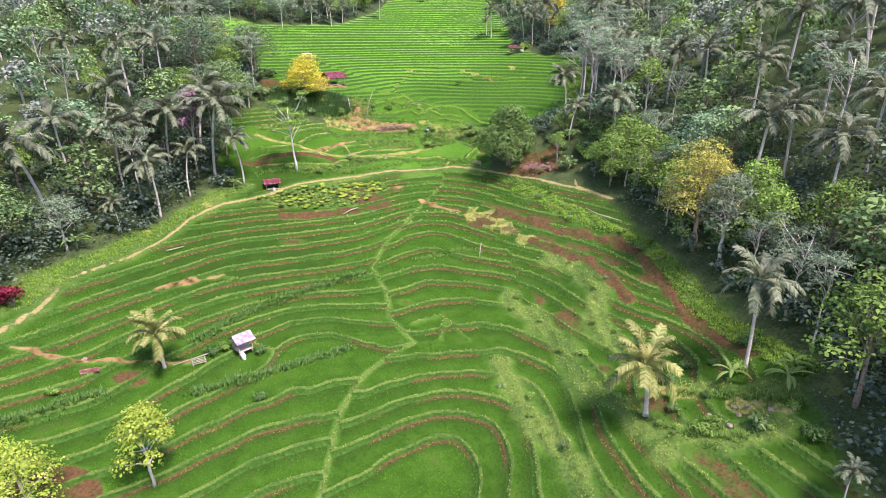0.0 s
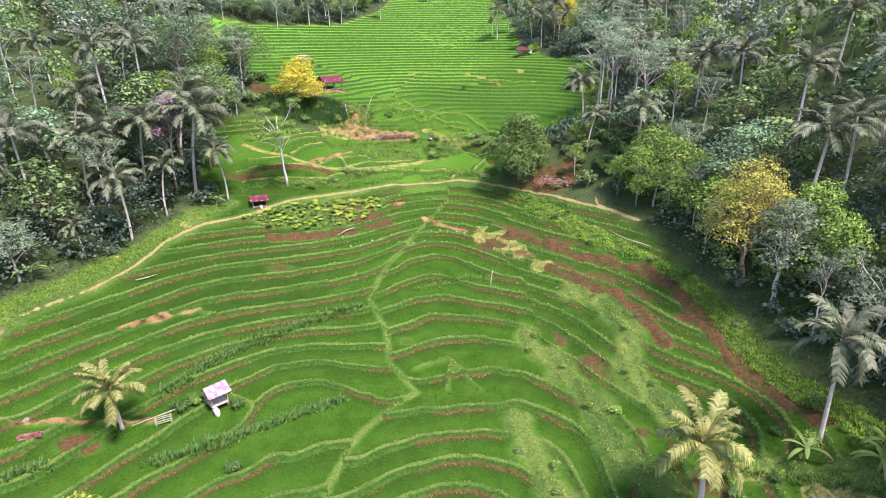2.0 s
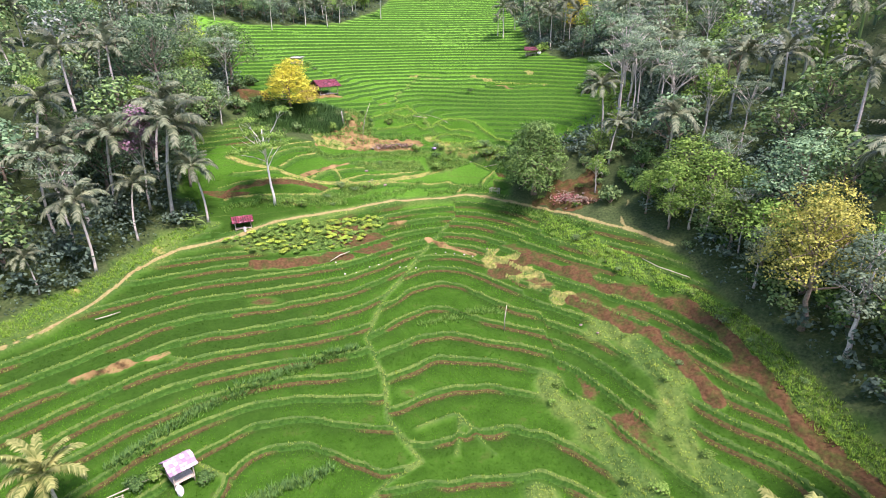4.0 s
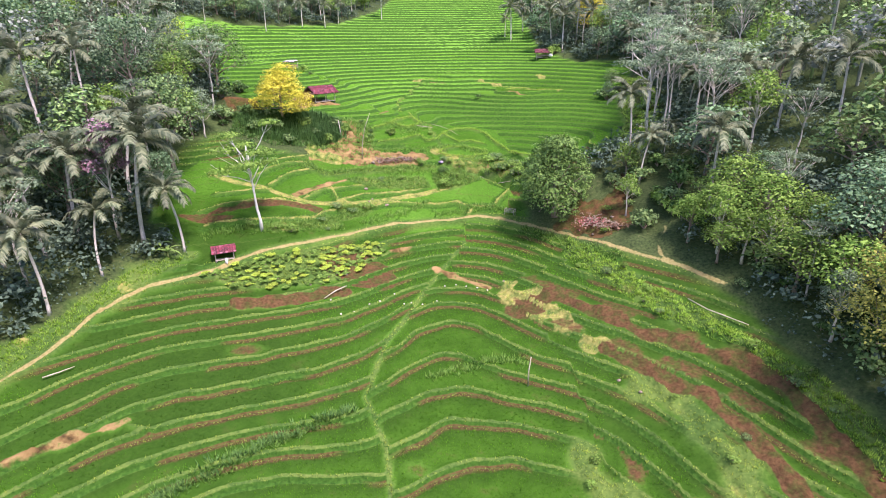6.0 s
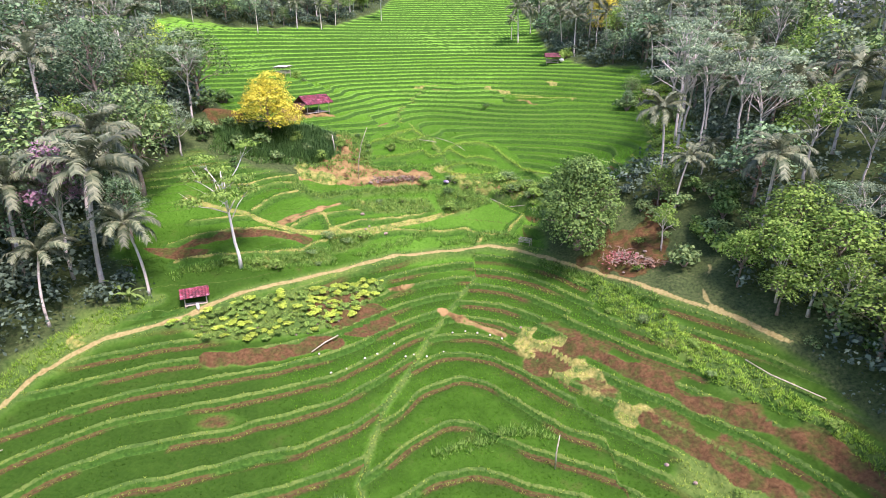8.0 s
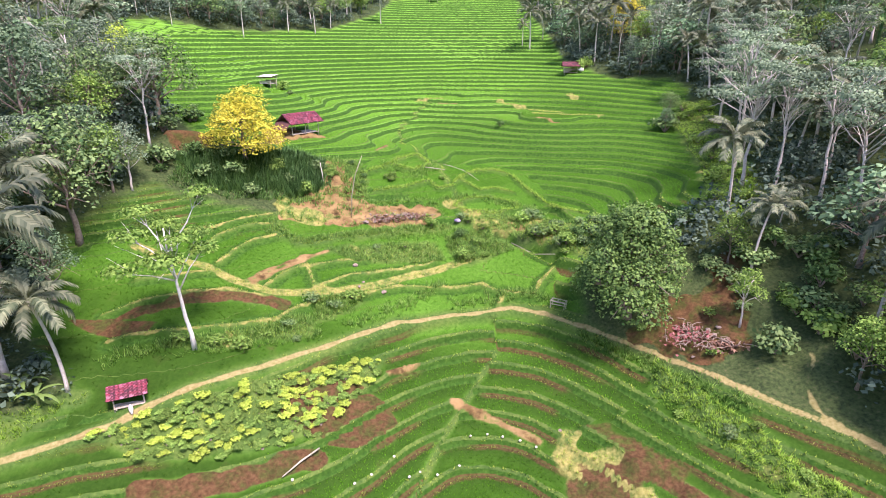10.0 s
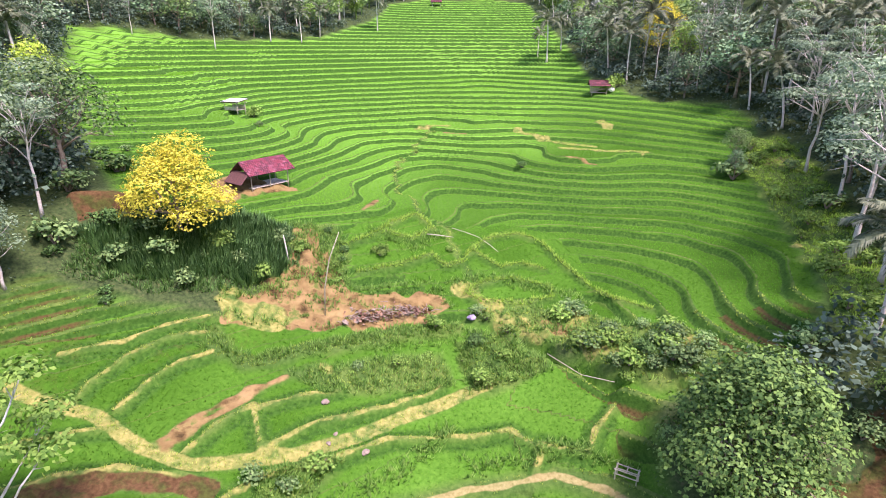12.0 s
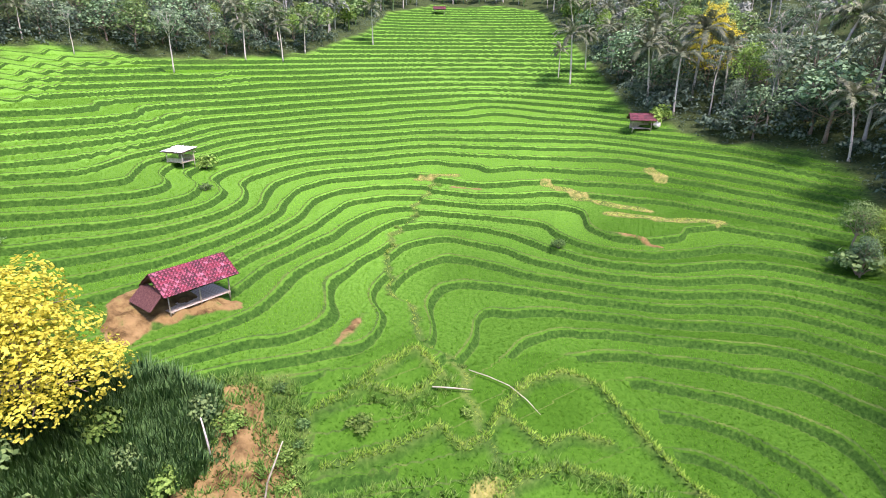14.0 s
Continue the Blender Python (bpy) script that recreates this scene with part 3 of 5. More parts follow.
    edges = np.min([off_line(x, y, l) for l in EARTH_EDGES], axis=0)
    c["earthy"] = np.maximum(soft(waves(x, y, 16, 24) + 0.15, 0.8), soft(1.3 - edges + 0.3 * waves(x, y, 4, 69), 0.6)) * (y < 119)
    c["rice"] = c["rice"] * (1 - (c["earthy"] > 0.45) * (up <= 0) * (wide * (1 - rr) - lip < 0.28) * (y < 104))
    # the ditch takes the dark woodland colour too: its shade as ground cover
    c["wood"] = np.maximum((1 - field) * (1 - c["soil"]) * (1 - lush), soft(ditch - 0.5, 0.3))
    return z, c, k, side, up, lip


def lines_to(dense, far, growth=1.25):
    out, step = [], abs(dense[1] - dense[0])
    p = dense[0]
    while p > far[0]:
        step *= growth
        p -= step
        out.append(p)
    out = out[::-1] + list(dense)
    p, step = dense[-1], abs(dense[-1] - dense[-2])
    while p < far[1]:
        step *= growth
        p += step
        out.append(p)
    return np.array(out)


def tri_mesh(name, verts, faces, mat, normals=None):
    """A mesh from arrays: faces all of the same number of corners."""
    me = bpy.data.meshes.new(name)
    verts, faces = np.asarray(verts, np.float32), np.asarray(faces, np.int32)
    per = faces.shape[1]
    me.vertices.add(len(verts))
    me.vertices.foreach_set("co", verts.ravel())
    me.loops.add(faces.size)
    me.loops.foreach_set("vertex_index", faces.ravel())
    me.polygons.add(len(faces))
    me.polygons.foreach_set("loop_start", np.arange(0, faces.size, per, dtype=np.int32))
    me.update(calc_edges=True)
    me.materials.append(mat)
    if normals is not None:
        me.polygons.foreach_set("use_smooth", np.ones(len(me.polygons), bool))
        me.normals_split_custom_set_from_vertices(normals)
    return me


XS = lines_to(np.concatenate([np.arange(-60, -42, 0.6), np.arange(-42, 33, 0.32), np.arange(33, 40, 0.6)]), (-1600, 1600))
YS = lines_to(np.concatenate([np.arange(34, 165, 0.235), np.arange(165, 215, 0.32), np.arange(215, 312, 0.6)]), (-900, 2600))
gx, gy = np.meshgrid(XS, YS)
gx, gy = gx.ravel(), gy.ravel()
gz, cover, gk, gside, gup, glip = terraces(gx, gy)
nx, ny = len(XS), len(YS)
ix = (np.arange(ny - 1)[:, None] * nx + np.arange(nx - 1)[None]).ravel()
land = tri_mesh("ground", np.stack([gx, gy, gz], 1), np.stack([ix, ix + 1, ix + nx + 1, ix + nx], 1), GROUND)
for key, value in cover.items():
    if key in ("rice", "riser"):
        continue
    land.attributes.new(key, "FLOAT", "POINT").data.foreach_set("value", np.asarray(value, np.float32))
land.polygons.foreach_set("use_smooth", np.ones(len(land.polygons), bool))
tagged(new("ground", land), "terraced valley floor with grassy bunds, red soil and a trodden path", "ground", kind="structure")


# ---- building blocks ----
def zat(x, y):
    """The height of the ground sheet at a place."""
    i, j = int(np.searchsorted(XS, x)), int(np.searchsorted(YS, y))
    return float(gz[j * nx + i])


class Geo:
    """Corners and faces gathered for one mesh."""

    def __init__(self):
        self.v, self.f = [], []

    def add(self, verts, faces):
        n = len(self.v)
        self.v += [tuple(p) for p in verts]
        self.f += [tuple(i + n for i in f) for f in faces]

    def tube(self, points, radii, sides=7, cap=True):
        rings = []
        for i, (p, r) in enumerate(zip(points, radii)):
            p = Vector(p)
            d = (Vector(points[min(i + 1, len(points) - 1)]) - Vector(points[max(i - 1, 0)])).normalized()
            a = d.orthogonal().normalized() if not rings else (ref - d * ref.dot(d)).normalized()
            ref = a
            b = d.cross(a)
            rings.append([p + r * (math.cos(6.2832 * k / sides) * a + math.sin(6.2832 * k / sides) * b) for k in range(sides)])
        n = len(rings)
        faces = [(i * sides + k, i * sides + (k + 1) % sides, (i + 1) * sides + (k + 1) % sides, (i + 1) * sides + k) for i in range(n - 1) for k in range(sides)]
        if cap:
            faces += [tuple(range(sides - 1, -1, -1)), tuple((n - 1) * sides + k for k in range(sides))]
        self.add([q for r in rings for q in r], faces)

    def box(self, size, m=Matrix(), wonk=0.0):
        sx, sy, sz = (s / 2 for s in size)
        vs = [m @ Vector((x * sx + random.uniform(-wonk, wonk), y * sy + random.uniform(-wonk, wonk), z * sz)) for x in (-1, 1) for y in (-1, 1) for z in (-1, 1)]
        self.add(vs, [(0, 1, 3, 2), (4, 6, 7, 5), (0, 4, 5, 1), (2, 3, 7, 6), (0, 2, 6, 4), (1, 5, 7, 3)])

    def mesh(self, name, mat, smooth=False):
        me = bpy.data.meshes.new(name)
        me.from_pydata(self.v, [], self.f)
        me.materials.append(mat)
        if smooth:
            me.polygons.foreach_set("use_smooth", np.ones(len(me.polygons), bool))
        return me


def root(name, label, category, group="", m=Matrix()):
    ob = new(name)
    ob.empty_display_size = 0.3
    ob.matrix_basis = m
    return tagged(ob, label, category, group)


def part(name, mesh, parent, m=Matrix(), label=""):
    ob = new(name, mesh)
    ob.parent = parent
    ob.matrix_basis = m
    return tagged(ob, label) if label else ob


def leaf_cards(rng, centres, normals, size, aspect=0.55, droop=0.3):
    """Many small pointed leaves, each a bent four-cornered blade, as arrays of corners and faces."""
    n = len(centres)
    a = rng.normal(size=(n, 3))
    a -= (a * normals).sum(1)[:, None] * normals
    a /= np.linalg.norm(a, axis=1)[:, None] + 1e-9
    b = np.cross(normals, a)
    s = size * rng.uniform(0.6, 1.4, (n, 1))
    tip = centres + a * s - normals * s * droop
    root_ = centres - a * s * 0.6
    left, right = centres + b * s * aspect, centres - b * s * aspect
    v = np.stack([root_, right, tip, left], 1).reshape(-1, 3)
    return v, (np.arange(n)[:, None] * 4 + np.arange(4)[None])


class Kind:
    """A kind of plant: a few models, each built once, then copied."""

    def __init__(self, models, heights):
        self.models, self.heights, self.used = models, heights, [False] * len(models)

    def plant(self, x, y, height, turn=None, pick=None, lean=(0, 0), wide=1.0, sink=0.15):
        i = random.randrange(len(self.models)) if pick is None else pick
        s = height / self.heights[i]
        turn = random.uniform(0, 360) if turn is None else turn
        m = Matrix.Translation((x, y, zat(x, y) - sink)) @ Euler((radians(lean[1]), radians(lean[0]), 0)).to_matrix().to_4x4() @ pose(0, 0, 0, 0, 0, turn) @ Matrix.Diagonal((s * wide, s * wide, s, 1))
        if not self.used[i]:
            self.used[i] = True
            self.models[i].matrix_basis = m
            return self.models[i]
        ob = copy_thing(self.models[i], Matrix())
        ob.matrix_basis = m
        return ob


# ---- kinds of trees ----
def frond_mesh(seed, length, rise, droop, mat, pairs=13):
    """A feather leaf: a stalk that rises and bends over, with hanging leaflets on both sides."""
    rng = random.Random(seed)
    g = Geo()
    pts = []
    x = z = 0.0
    ang = rise
    for i in range(9):
        pts.append(Vector((x, 0, z)))
        x += math.cos(ang) * length / 8
        z += math.sin(ang) * length / 8
        ang -= droop / 8 * (0.5 + i / 8)
    g.tube(pts[::2], [0.05 * (1 - 0.85 * i / 4) for i in range(5)], 3)
    for i in range(pairs):
        f = 0.16 + 0.84 * i / (pairs - 1)
        k = min(int(f * 8), 7)
        p = pts[k].lerp(pts[k + 1], f * 8 - k)
        d = (pts[k + 1] - pts[k]).normalized()
        ll = length * 0.25 * (0.42 + 1.6 * f * (1.1 - f)) * rng.uniform(0.88, 1.1)
        for side in (-1, 1):
            out = (d * 0.6 + Vector((0, side * 0.75, 0)) + Vector((0, 0, 0.12 - 0.3 * rng.random()))).normalized()
            mid = p + out * ll * 0.55
            tip = p + out * ll + Vector((0, 0, -ll * rng.uniform(0.25, 0.6)))
            w = d * length * 0.46 / pairs
            g.add([p - w, p + w, mid + w * 1.05, tip, mid - w * 1.05], [(0, 1, 2, 4), (4, 2, 3)])
    return g.mesh("frond", mat)


def palm(seed, label, lean=0.8, height=9.0, mat=None, fronds=20):
    rng = random.Random(seed)
    mat = mat or PALM
    ob = root("coconut_palm", label, "palm tree", "coconut palms")
    g = Geo()
    a = rng.uniform(0, 6.28)
    pts = [Vector((math.cos(a), math.sin(a), 0)) * lean * (t * t) + Vector((0, 0, height * t)) for t in np.linspace(0, 1, 12).tolist()]
    g.tube(pts, [0.24 if i == 0 else (0.165 - 0.05 * i / 11) * (1 + 0.08 * (i % 2)) for i in range(12)], 8)
    part("trunk", g.mesh("palm_trunk", PALE_BARK, True), ob, label="pale ringed trunk")
    top = pts[-1]
    for i in range(fronds):
        which = 0 if i < fronds * 0.3 else 1 if i < fronds * 0.7 else 2
        turn = i * 137.5 + rng.uniform(-14, 14)
        tilt = rng.uniform(-10, 10)
        s = rng.uniform(0.85, 1.12)
        part("frond", (FROND_UP, FROND_MID, FROND_LOW)[which], ob, Matrix.Translation(top) @ pose(0, 0, 0, 0, 0, turn) @ pose(0, 0, 0, rng.uniform(-18, 18), tilt, 0) @ Matrix.Diagonal((s, s, s, 1)))
    return ob


def lobes_crown(rng, lobes, leaves, size, flat=0.75, hollow=0.62, up=0.5):
    """Leaves on the outer shells of several lobes, with gaps between."""
    vs, ns, shade = [], [], []
    total = sum(l[3] ** 2 for l in lobes)
    for cx, cy, cz, r in lobes:
        n = max(8, int(leaves * r * r / total))
        d = rng.normal(size=(n, 3))
        d /= np.linalg.norm(d, axis=1)[:, None]
        d[:, 2] = np.where(d[:, 2] < -0.35, -d[:, 2], d[:, 2])
        lump = 1 + 0.22 * np.sin(5 * d[:, 0] + cx) * np.sin(5 * d[:, 1] + cy) + 0.15 * np.sin(9 * d[:, 2] + cz)
        rad = r * rng.uniform(hollow, 1.05, (n, 1)) ** 0.7 * lump[:, None]
        p = np.array([cx, cy, cz]) + d * rad * np.array([1, 1, flat])
        m = d * 0.7 + rng.normal(size=(n, 3)) * 0.4 + np.array([0, 0, up])
        vs.append(p)
        m = m / np.linalg.norm(m, axis=1)[:, None]
        ns.append(m)
        q = d * 0.75 + m * 0.55 + np.array([0, 0, 0.15])
        shade.append(q / np.linalg.norm(q, axis=1)[:, None])
    v, f = leaf_cards(rng, np.concatenate(vs), np.concatenate(ns), size)
    return v, f, np.repeat(np.concatenate(shade), 4, 0)


def tree(seed, name, label, height, crown_w, crown_from, lobes, leaves, size, leaf_mat, bark, trunk_r=0.2, flat=0.75, bend=0.5, hollow=0.55, layered=False, category="tree", group=""):
    """A trunk with limbs to each lobe of the crown, and the crown of many leaves."""
    rng = np.random.RandomState(seed)
    ob = root(name, label, category, group)
    cl = []
    for i in range(lobes):
        a = i * 2.4 + rng.uniform(-0.4, 0.4)
        f = (i + 0.5) / lobes
        if layered:
            z = crown_from + (height - crown_from) * (0.25 + 0.72 * rng.uniform())
            rr = crown_w * 0.5 * (0.35 + 0.6 * rng.uniform())
            r = crown_w * rng.uniform(0.15, 0.25)
        else:
            z = crown_from + (height - crown_from) * (0.18 + 0.66 * (1 - f))
            rr = crown_w * 0.36 * math.sqrt(f) * rng.uniform(0.75, 1.2)
            r = crown_w * rng.uniform(0.18, 0.29) * (11 / max(11, lobes)) ** 0.45
        cl.append(tuple(float(q) for q in (rr * math.cos(a), rr * math.sin(a), z, r)))
    g = Geo()
    a = rng.uniform(0, 6.28)
    top = Vector((bend * math.cos(a), bend * math.sin(a), crown_from + (height - crown_from) * 0.62))
    pts = [Vector((top.x * t * t, top.y * t * t, top.z * t)) + Vector((float(rng.uniform(-1, 1)), float(rng.uniform(-1, 1)), 0)) * (trunk_r * 0.6 if 0 < t < 1 else 0) for t in np.linspace(0, 1, 8).tolist()]
    g.tube(pts, [trunk_r * 1.35] + [trunk_r * (1 - 0.72 * t) for t in np.linspace(0.1, 1, 7).tolist()], 7)
    for cx, cy, cz, r in cl:
        t = float(min(0.95, max(0.4, (cz - r * 0.5) / top.z * 0.8 + rng.uniform(-0.1, 0.05))))
        s = Vector((top.x * t * t, top.y * t * t, top.z * t))
        e = Vector((cx, cy, cz - r * 0.1))
        mid = s.lerp(e, 0.5) + Vector((rng.uniform(-0.3, 0.3), rng.uniform(-0.3, 0.3), rng.uniform(-0.2, 0.3)))
        g.tube([s, mid, e], [trunk_r * (1 - 0.72 * t) * 0.7, trunk_r * 0.28, trunk_r * 0.1], 5)
        for j in range(3):
            q = e + Vector(rng.normal(size=3)) * r * 0.5
            g.tube([mid.lerp(e, 0.5), q], [trunk_r * 0.16, trunk_r * 0.05], 4, False)
    part("trunk", g.mesh("trunk", bark, True), ob)
    v, f, n = lobes_crown(rng, cl, leaves, size, 0.38 if layered else flat, hollow)
    part("crown", tri_mesh("crown", v, f, leaf_mat, n), ob)
    return ob


def big_leaf_plant(seed, name, label, category, leaves, length, width, mat, stem=1.2, group=""):
    """A plant of a few long broad leaves that arch out from a thick stem, each a part."""
    rng = random.Random(seed)
    ob = root(name, label, category, group)
    g = Geo()
    g.tube([(0, 0, 0), (0.03, 0, stem * 0.5), (0, 0.03, stem)], [0.14, 0.11, 0.06], 7)
    part("stem", g.mesh("stem", STEM, True), ob)
    for i in range(leaves):
        g = Geo()
        ang, x, z = rng.uniform(0.5, 1.25), 0.0, 0.0
        rows = []
        for k in range(7):
            f = k / 6
            w = width * 0.5 * (0.16 + 1.5 * f * (1.05 - f) + 0.15 * (1 - f)) if k < 6 else 0.02
            rows.append((Vector((x, -w, z - w * 0.25)), Vector((x, 0, z)), Vector((x, w, z - w * 0.25))))
            x += math.cos(ang) * length / 6
            z += math.sin(ang) * length / 6
            ang -= rng.uniform(0.15, 0.42)
        g.add([p for r in rows for p in r], [(3 * k + j, 3 * k + j + 1, 3 * k + j + 4, 3 * k + j + 3) for k in range(6) for j in (0, 1)])
        part("leaf", g.mesh("leaf", mat), ob, Matrix.Translation((0, 0, stem * rng.uniform(0.8, 1))) @ pose(0, 0, 0, 0, 0, i * 137.5 + rng.uniform(-20, 20)))
    return ob


def shrub(seed, name, label, width, height, leaves, size, mat, category="shrub", group=""):
    rng = np.random.RandomState(seed)
    ob = root(name, label, category, group)
    cl = [tuple(float(q) for q in (width * 0.3 * rng.uniform(-1, 1), width * 0.3 * rng.uniform(-1, 1), height * rng.uniform(0.3, 0.65), width * rng.uniform(0.22, 0.36))) for i in range(6)]
    g = Geo()
    for c in cl:
        g.tube([(0, 0, 0), (c[0] * 0.5, c[1] * 0.5, c[2] * 0.6), c[:3]], [0.06, 0.04, 0.02], 5)
    part("stem", g.mesh("stem", BARK), ob)
    v, f, n = lobes_crown(rng, cl, leaves, size, height / width, 0.4)
    part("foliage", tri_mesh("foliage", v, f, mat, n), ob)
    return ob


STEM = plain("green_stem", (0.12, 0.17, 0.05), (0.25, 0.28, 0.1), 0.7)
BANANA = leafy("banana_leaves", (0.12, 0.24, 0.05), (0.24, 0.36, 0.10), 0.35, 0.1, 0.4)
PINK_LEAF = leafy("dusty_pink_leaves", (0.24, 0.13, 0.17), (0.50, 0.33, 0.40), 0.3, 0.08)
DRY_PALM = leafy("yellowing_palm_leaflets", (0.12, 0.17, 0.04), (0.42, 0.43, 0.15), 0.3, 0.1, 0.45)
FROND_UP, FROND_MID, FROND_LOW = (frond_mesh(5 + i, 3.7, r, d, PALM, 20) for i, (r, d) in enumerate(((1.2, 1.5), (0.6, 1.7), (0.1, 1.5))))
PALMS = Kind([palm(1, "tall coconut palm with a pale trunk and drooping grey-green fronds", 1.0, 9), palm(2, "coconut palm with a slightly leaning pale trunk", 1.6, 9), palm(3, "coconut palm with an upright pale trunk and ragged fronds", 0.3, 9, fronds=16)], [10.5, 10.5, 10.5])
FROND_UP, FROND_MID, FROND_LOW = (frond_mesh(9 + i, 3.0, r, d, DRY_PALM, 22) for i, (r, d) in enumerate(((1.25, 1.1), (0.7, 1.6), (0.1, 1.7))))
YOUNG_PALMS = Kind([palm(4, "young coconut palm with yellowing drooping fronds standing on a bund", 0.4, 4.2, fronds=21)], [5.5])
BROAD = Kind([tree(11, "broadleaf_tree", "dark green broadleaf tree with a dense rounded crown", 10, 8, 3, 13, 3000, 0.165, LEAF, BARK, 0.24, group="forest trees"),
              tree(12, "broadleaf_tree", "broadleaf tree with an uneven dark green crown", 11, 7, 3.5, 12, 2800, 0.165, LEAF, BARK, 0.22, group="forest trees"),
              tree(13, "broadleaf_tree", "spreading broadleaf tree with green leaves", 9, 8.5, 3, 13, 3000, 0.16, LEAF_MID, BARK, 0.22, group="forest trees"),
              tree(14, "broadleaf_tree", "tall forest tree with grey-green leaves", 12, 6.5, 4, 11, 2800, 0.16, GREY_LEAF, PALE_BARK, 0.2, group="forest trees")], [10, 11, 9, 12])
DEEP = Kind([tree(15, "broadleaf_tree", "dark green forest tree with a broad crown", 10, 9, 2.5, 11, 820, 0.33, LEAF, BARK, 0.2, group="forest trees"),
             tree(16, "broadleaf_tree", "dusty green forest tree with an uneven crown", 11, 8.5, 3, 11, 820, 0.32, GREY_LEAF, BARK, 0.2, group="forest trees"),
             tree(17, "broadleaf_tree", "forest tree with mid-green leaves", 10, 8.5, 2.5, 11, 820, 0.32, LEAF_MID, BARK, 0.2, group="forest trees")], [10, 11, 10])
LIGHT = Kind([tree(21, "broadleaf_tree", "light green tree with fresh sunlit leaves", 9, 6.5, 3, 12, 2300, 0.17, LIGHT_LEAF, BARK, 0.18, group="forest trees"),
              tree(22, "broadleaf_tree", "yellow-green tree with a thin trunk and loose crown", 9, 5, 4, 10, 1700, 0.16, LIGHT_LEAF, PALE_BARK, 0.15, group="forest trees")], [9, 9])
LIME = Kind([tree(23, 'broadleaf_tree', 'bright yellow-green tree with a thin trunk at the field edge', 9, 6, 2.4, 13, 2600, 0.17, LIME_LEAF, PALE_BARK, 0.14), tree(24, 'broadleaf_tree', 'small yellow-green tree with pale loose leaves', 6, 5.5, 1.2, 11, 2200, 0.15, LIME_LEAF, PALE_BARK, 0.12)], [9, 6])
GOLD = Kind([tree(31, "flowering_tree", "tree covered in golden yellow leaves and blossom", 9, 8.5, 0.2, 17, 11000, 0.125, GOLD_LEAF, BARK, 0.24, flat=1.0, hollow=0.72)], [9])
OLIVE = Kind([tree(32, 'broadleaf_tree', 'tall broadleaf tree with yellowing olive leaves', 14, 10, 3, 15, 8000, 0.135, OLIVE_LEAF, BARK, 0.26, group='forest trees')], [14])
MANGO = Kind([tree(41, "mango_tree", "large round dense tree with small glossy green leaves beside the path", 11, 11.5, 0.2, 24, 17000, 0.165, MANGO_LEAF, BARK, 0.4, flat=0.95, hollow=0.75)], [11])
ALBIZIA = Kind([tree(51, "pale_trunk_tree", "tall tree with a bare white trunk and flat feathery layers", 15, 8, 8, 11, 2300, 0.18, GREY_LEAF, PALE_BARK, 0.2, layered=True, bend=0.9, group="pale-trunked trees"),
                tree(52, "pale_trunk_tree", "slender white-trunked tree with sparse grey foliage", 15, 6, 9, 9, 1500, 0.17, GREY_LEAF, PALE_BARK, 0.17, layered=True, bend=0.5, group="pale-trunked trees"),
                tree(53, "pale_trunk_tree", "forked white-trunked tree with thin layered foliage", 14, 9, 7, 12, 2400, 0.18, GREY_LEAF, PALE_BARK, 0.2, layered=True, bend=1.4, group="pale-trunked trees")], [15, 15, 14])
SPARSE = Kind([tree(61, "sparse_tree", "slender white-trunked tree with few light leaves on the terrace bank", 13, 7.5, 6, 12, 4400, 0.165, LIGHT_LEAF, WHITE_BARK, 0.18, layered=True, bend=-1.0, hollow=0.2)], [13])
PINK = Kind([tree(62, "pink_leaved_tree", "tree with dusty pink young leaves among palms", 14, 5.5, 6, 10, 1500, 0.19, PINK_LEAF, PALE_BARK, 0.16)], [14])
BANANAS = Kind([big_leaf_plant(71, "banana_plant", "banana plant with broad arching green leaves", "banana plant", 8, 2.4, 0.6, BANANA, 1.6, "banana plants")], [3])
SHRUBS = Kind([shrub(81, "shrub", "low leafy green shrub", 2.4, 1.8, 420, 0.17, LEAF_MID, group="shrubs"), shrub(82, "shrub", "light green shrub on a bank", 2.2, 1.6, 420, 0.17, LIGHT_LEAF, group="shrubs"), shrub(83, "shrub", "dark green bush at the wood's edge", 3, 2.4, 620, 0.18, SHADE_LEAF, group="shrubs")], [1.8, 1.6, 2.4])
RED_SHRUB = Kind([shrub(84, "red_shrub", "shrub with crimson leaves beside the path", 3.2, 2.8, 620, 0.2, RED_LEAF)], [2.8])

# ---- trees that stand alone or at the edge of the woods ----
for x, y, h, t, l in ((-30.1, 53.2, 5.9, 200, (-3, 0)), (18.6, 43.7, 7.0, 90, (-1, 0))):
    YOUNG_PALMS.plant(x, y, h, t, 0, l)
PALMS.plant(28.9, 47, 10.6, 10, 2)
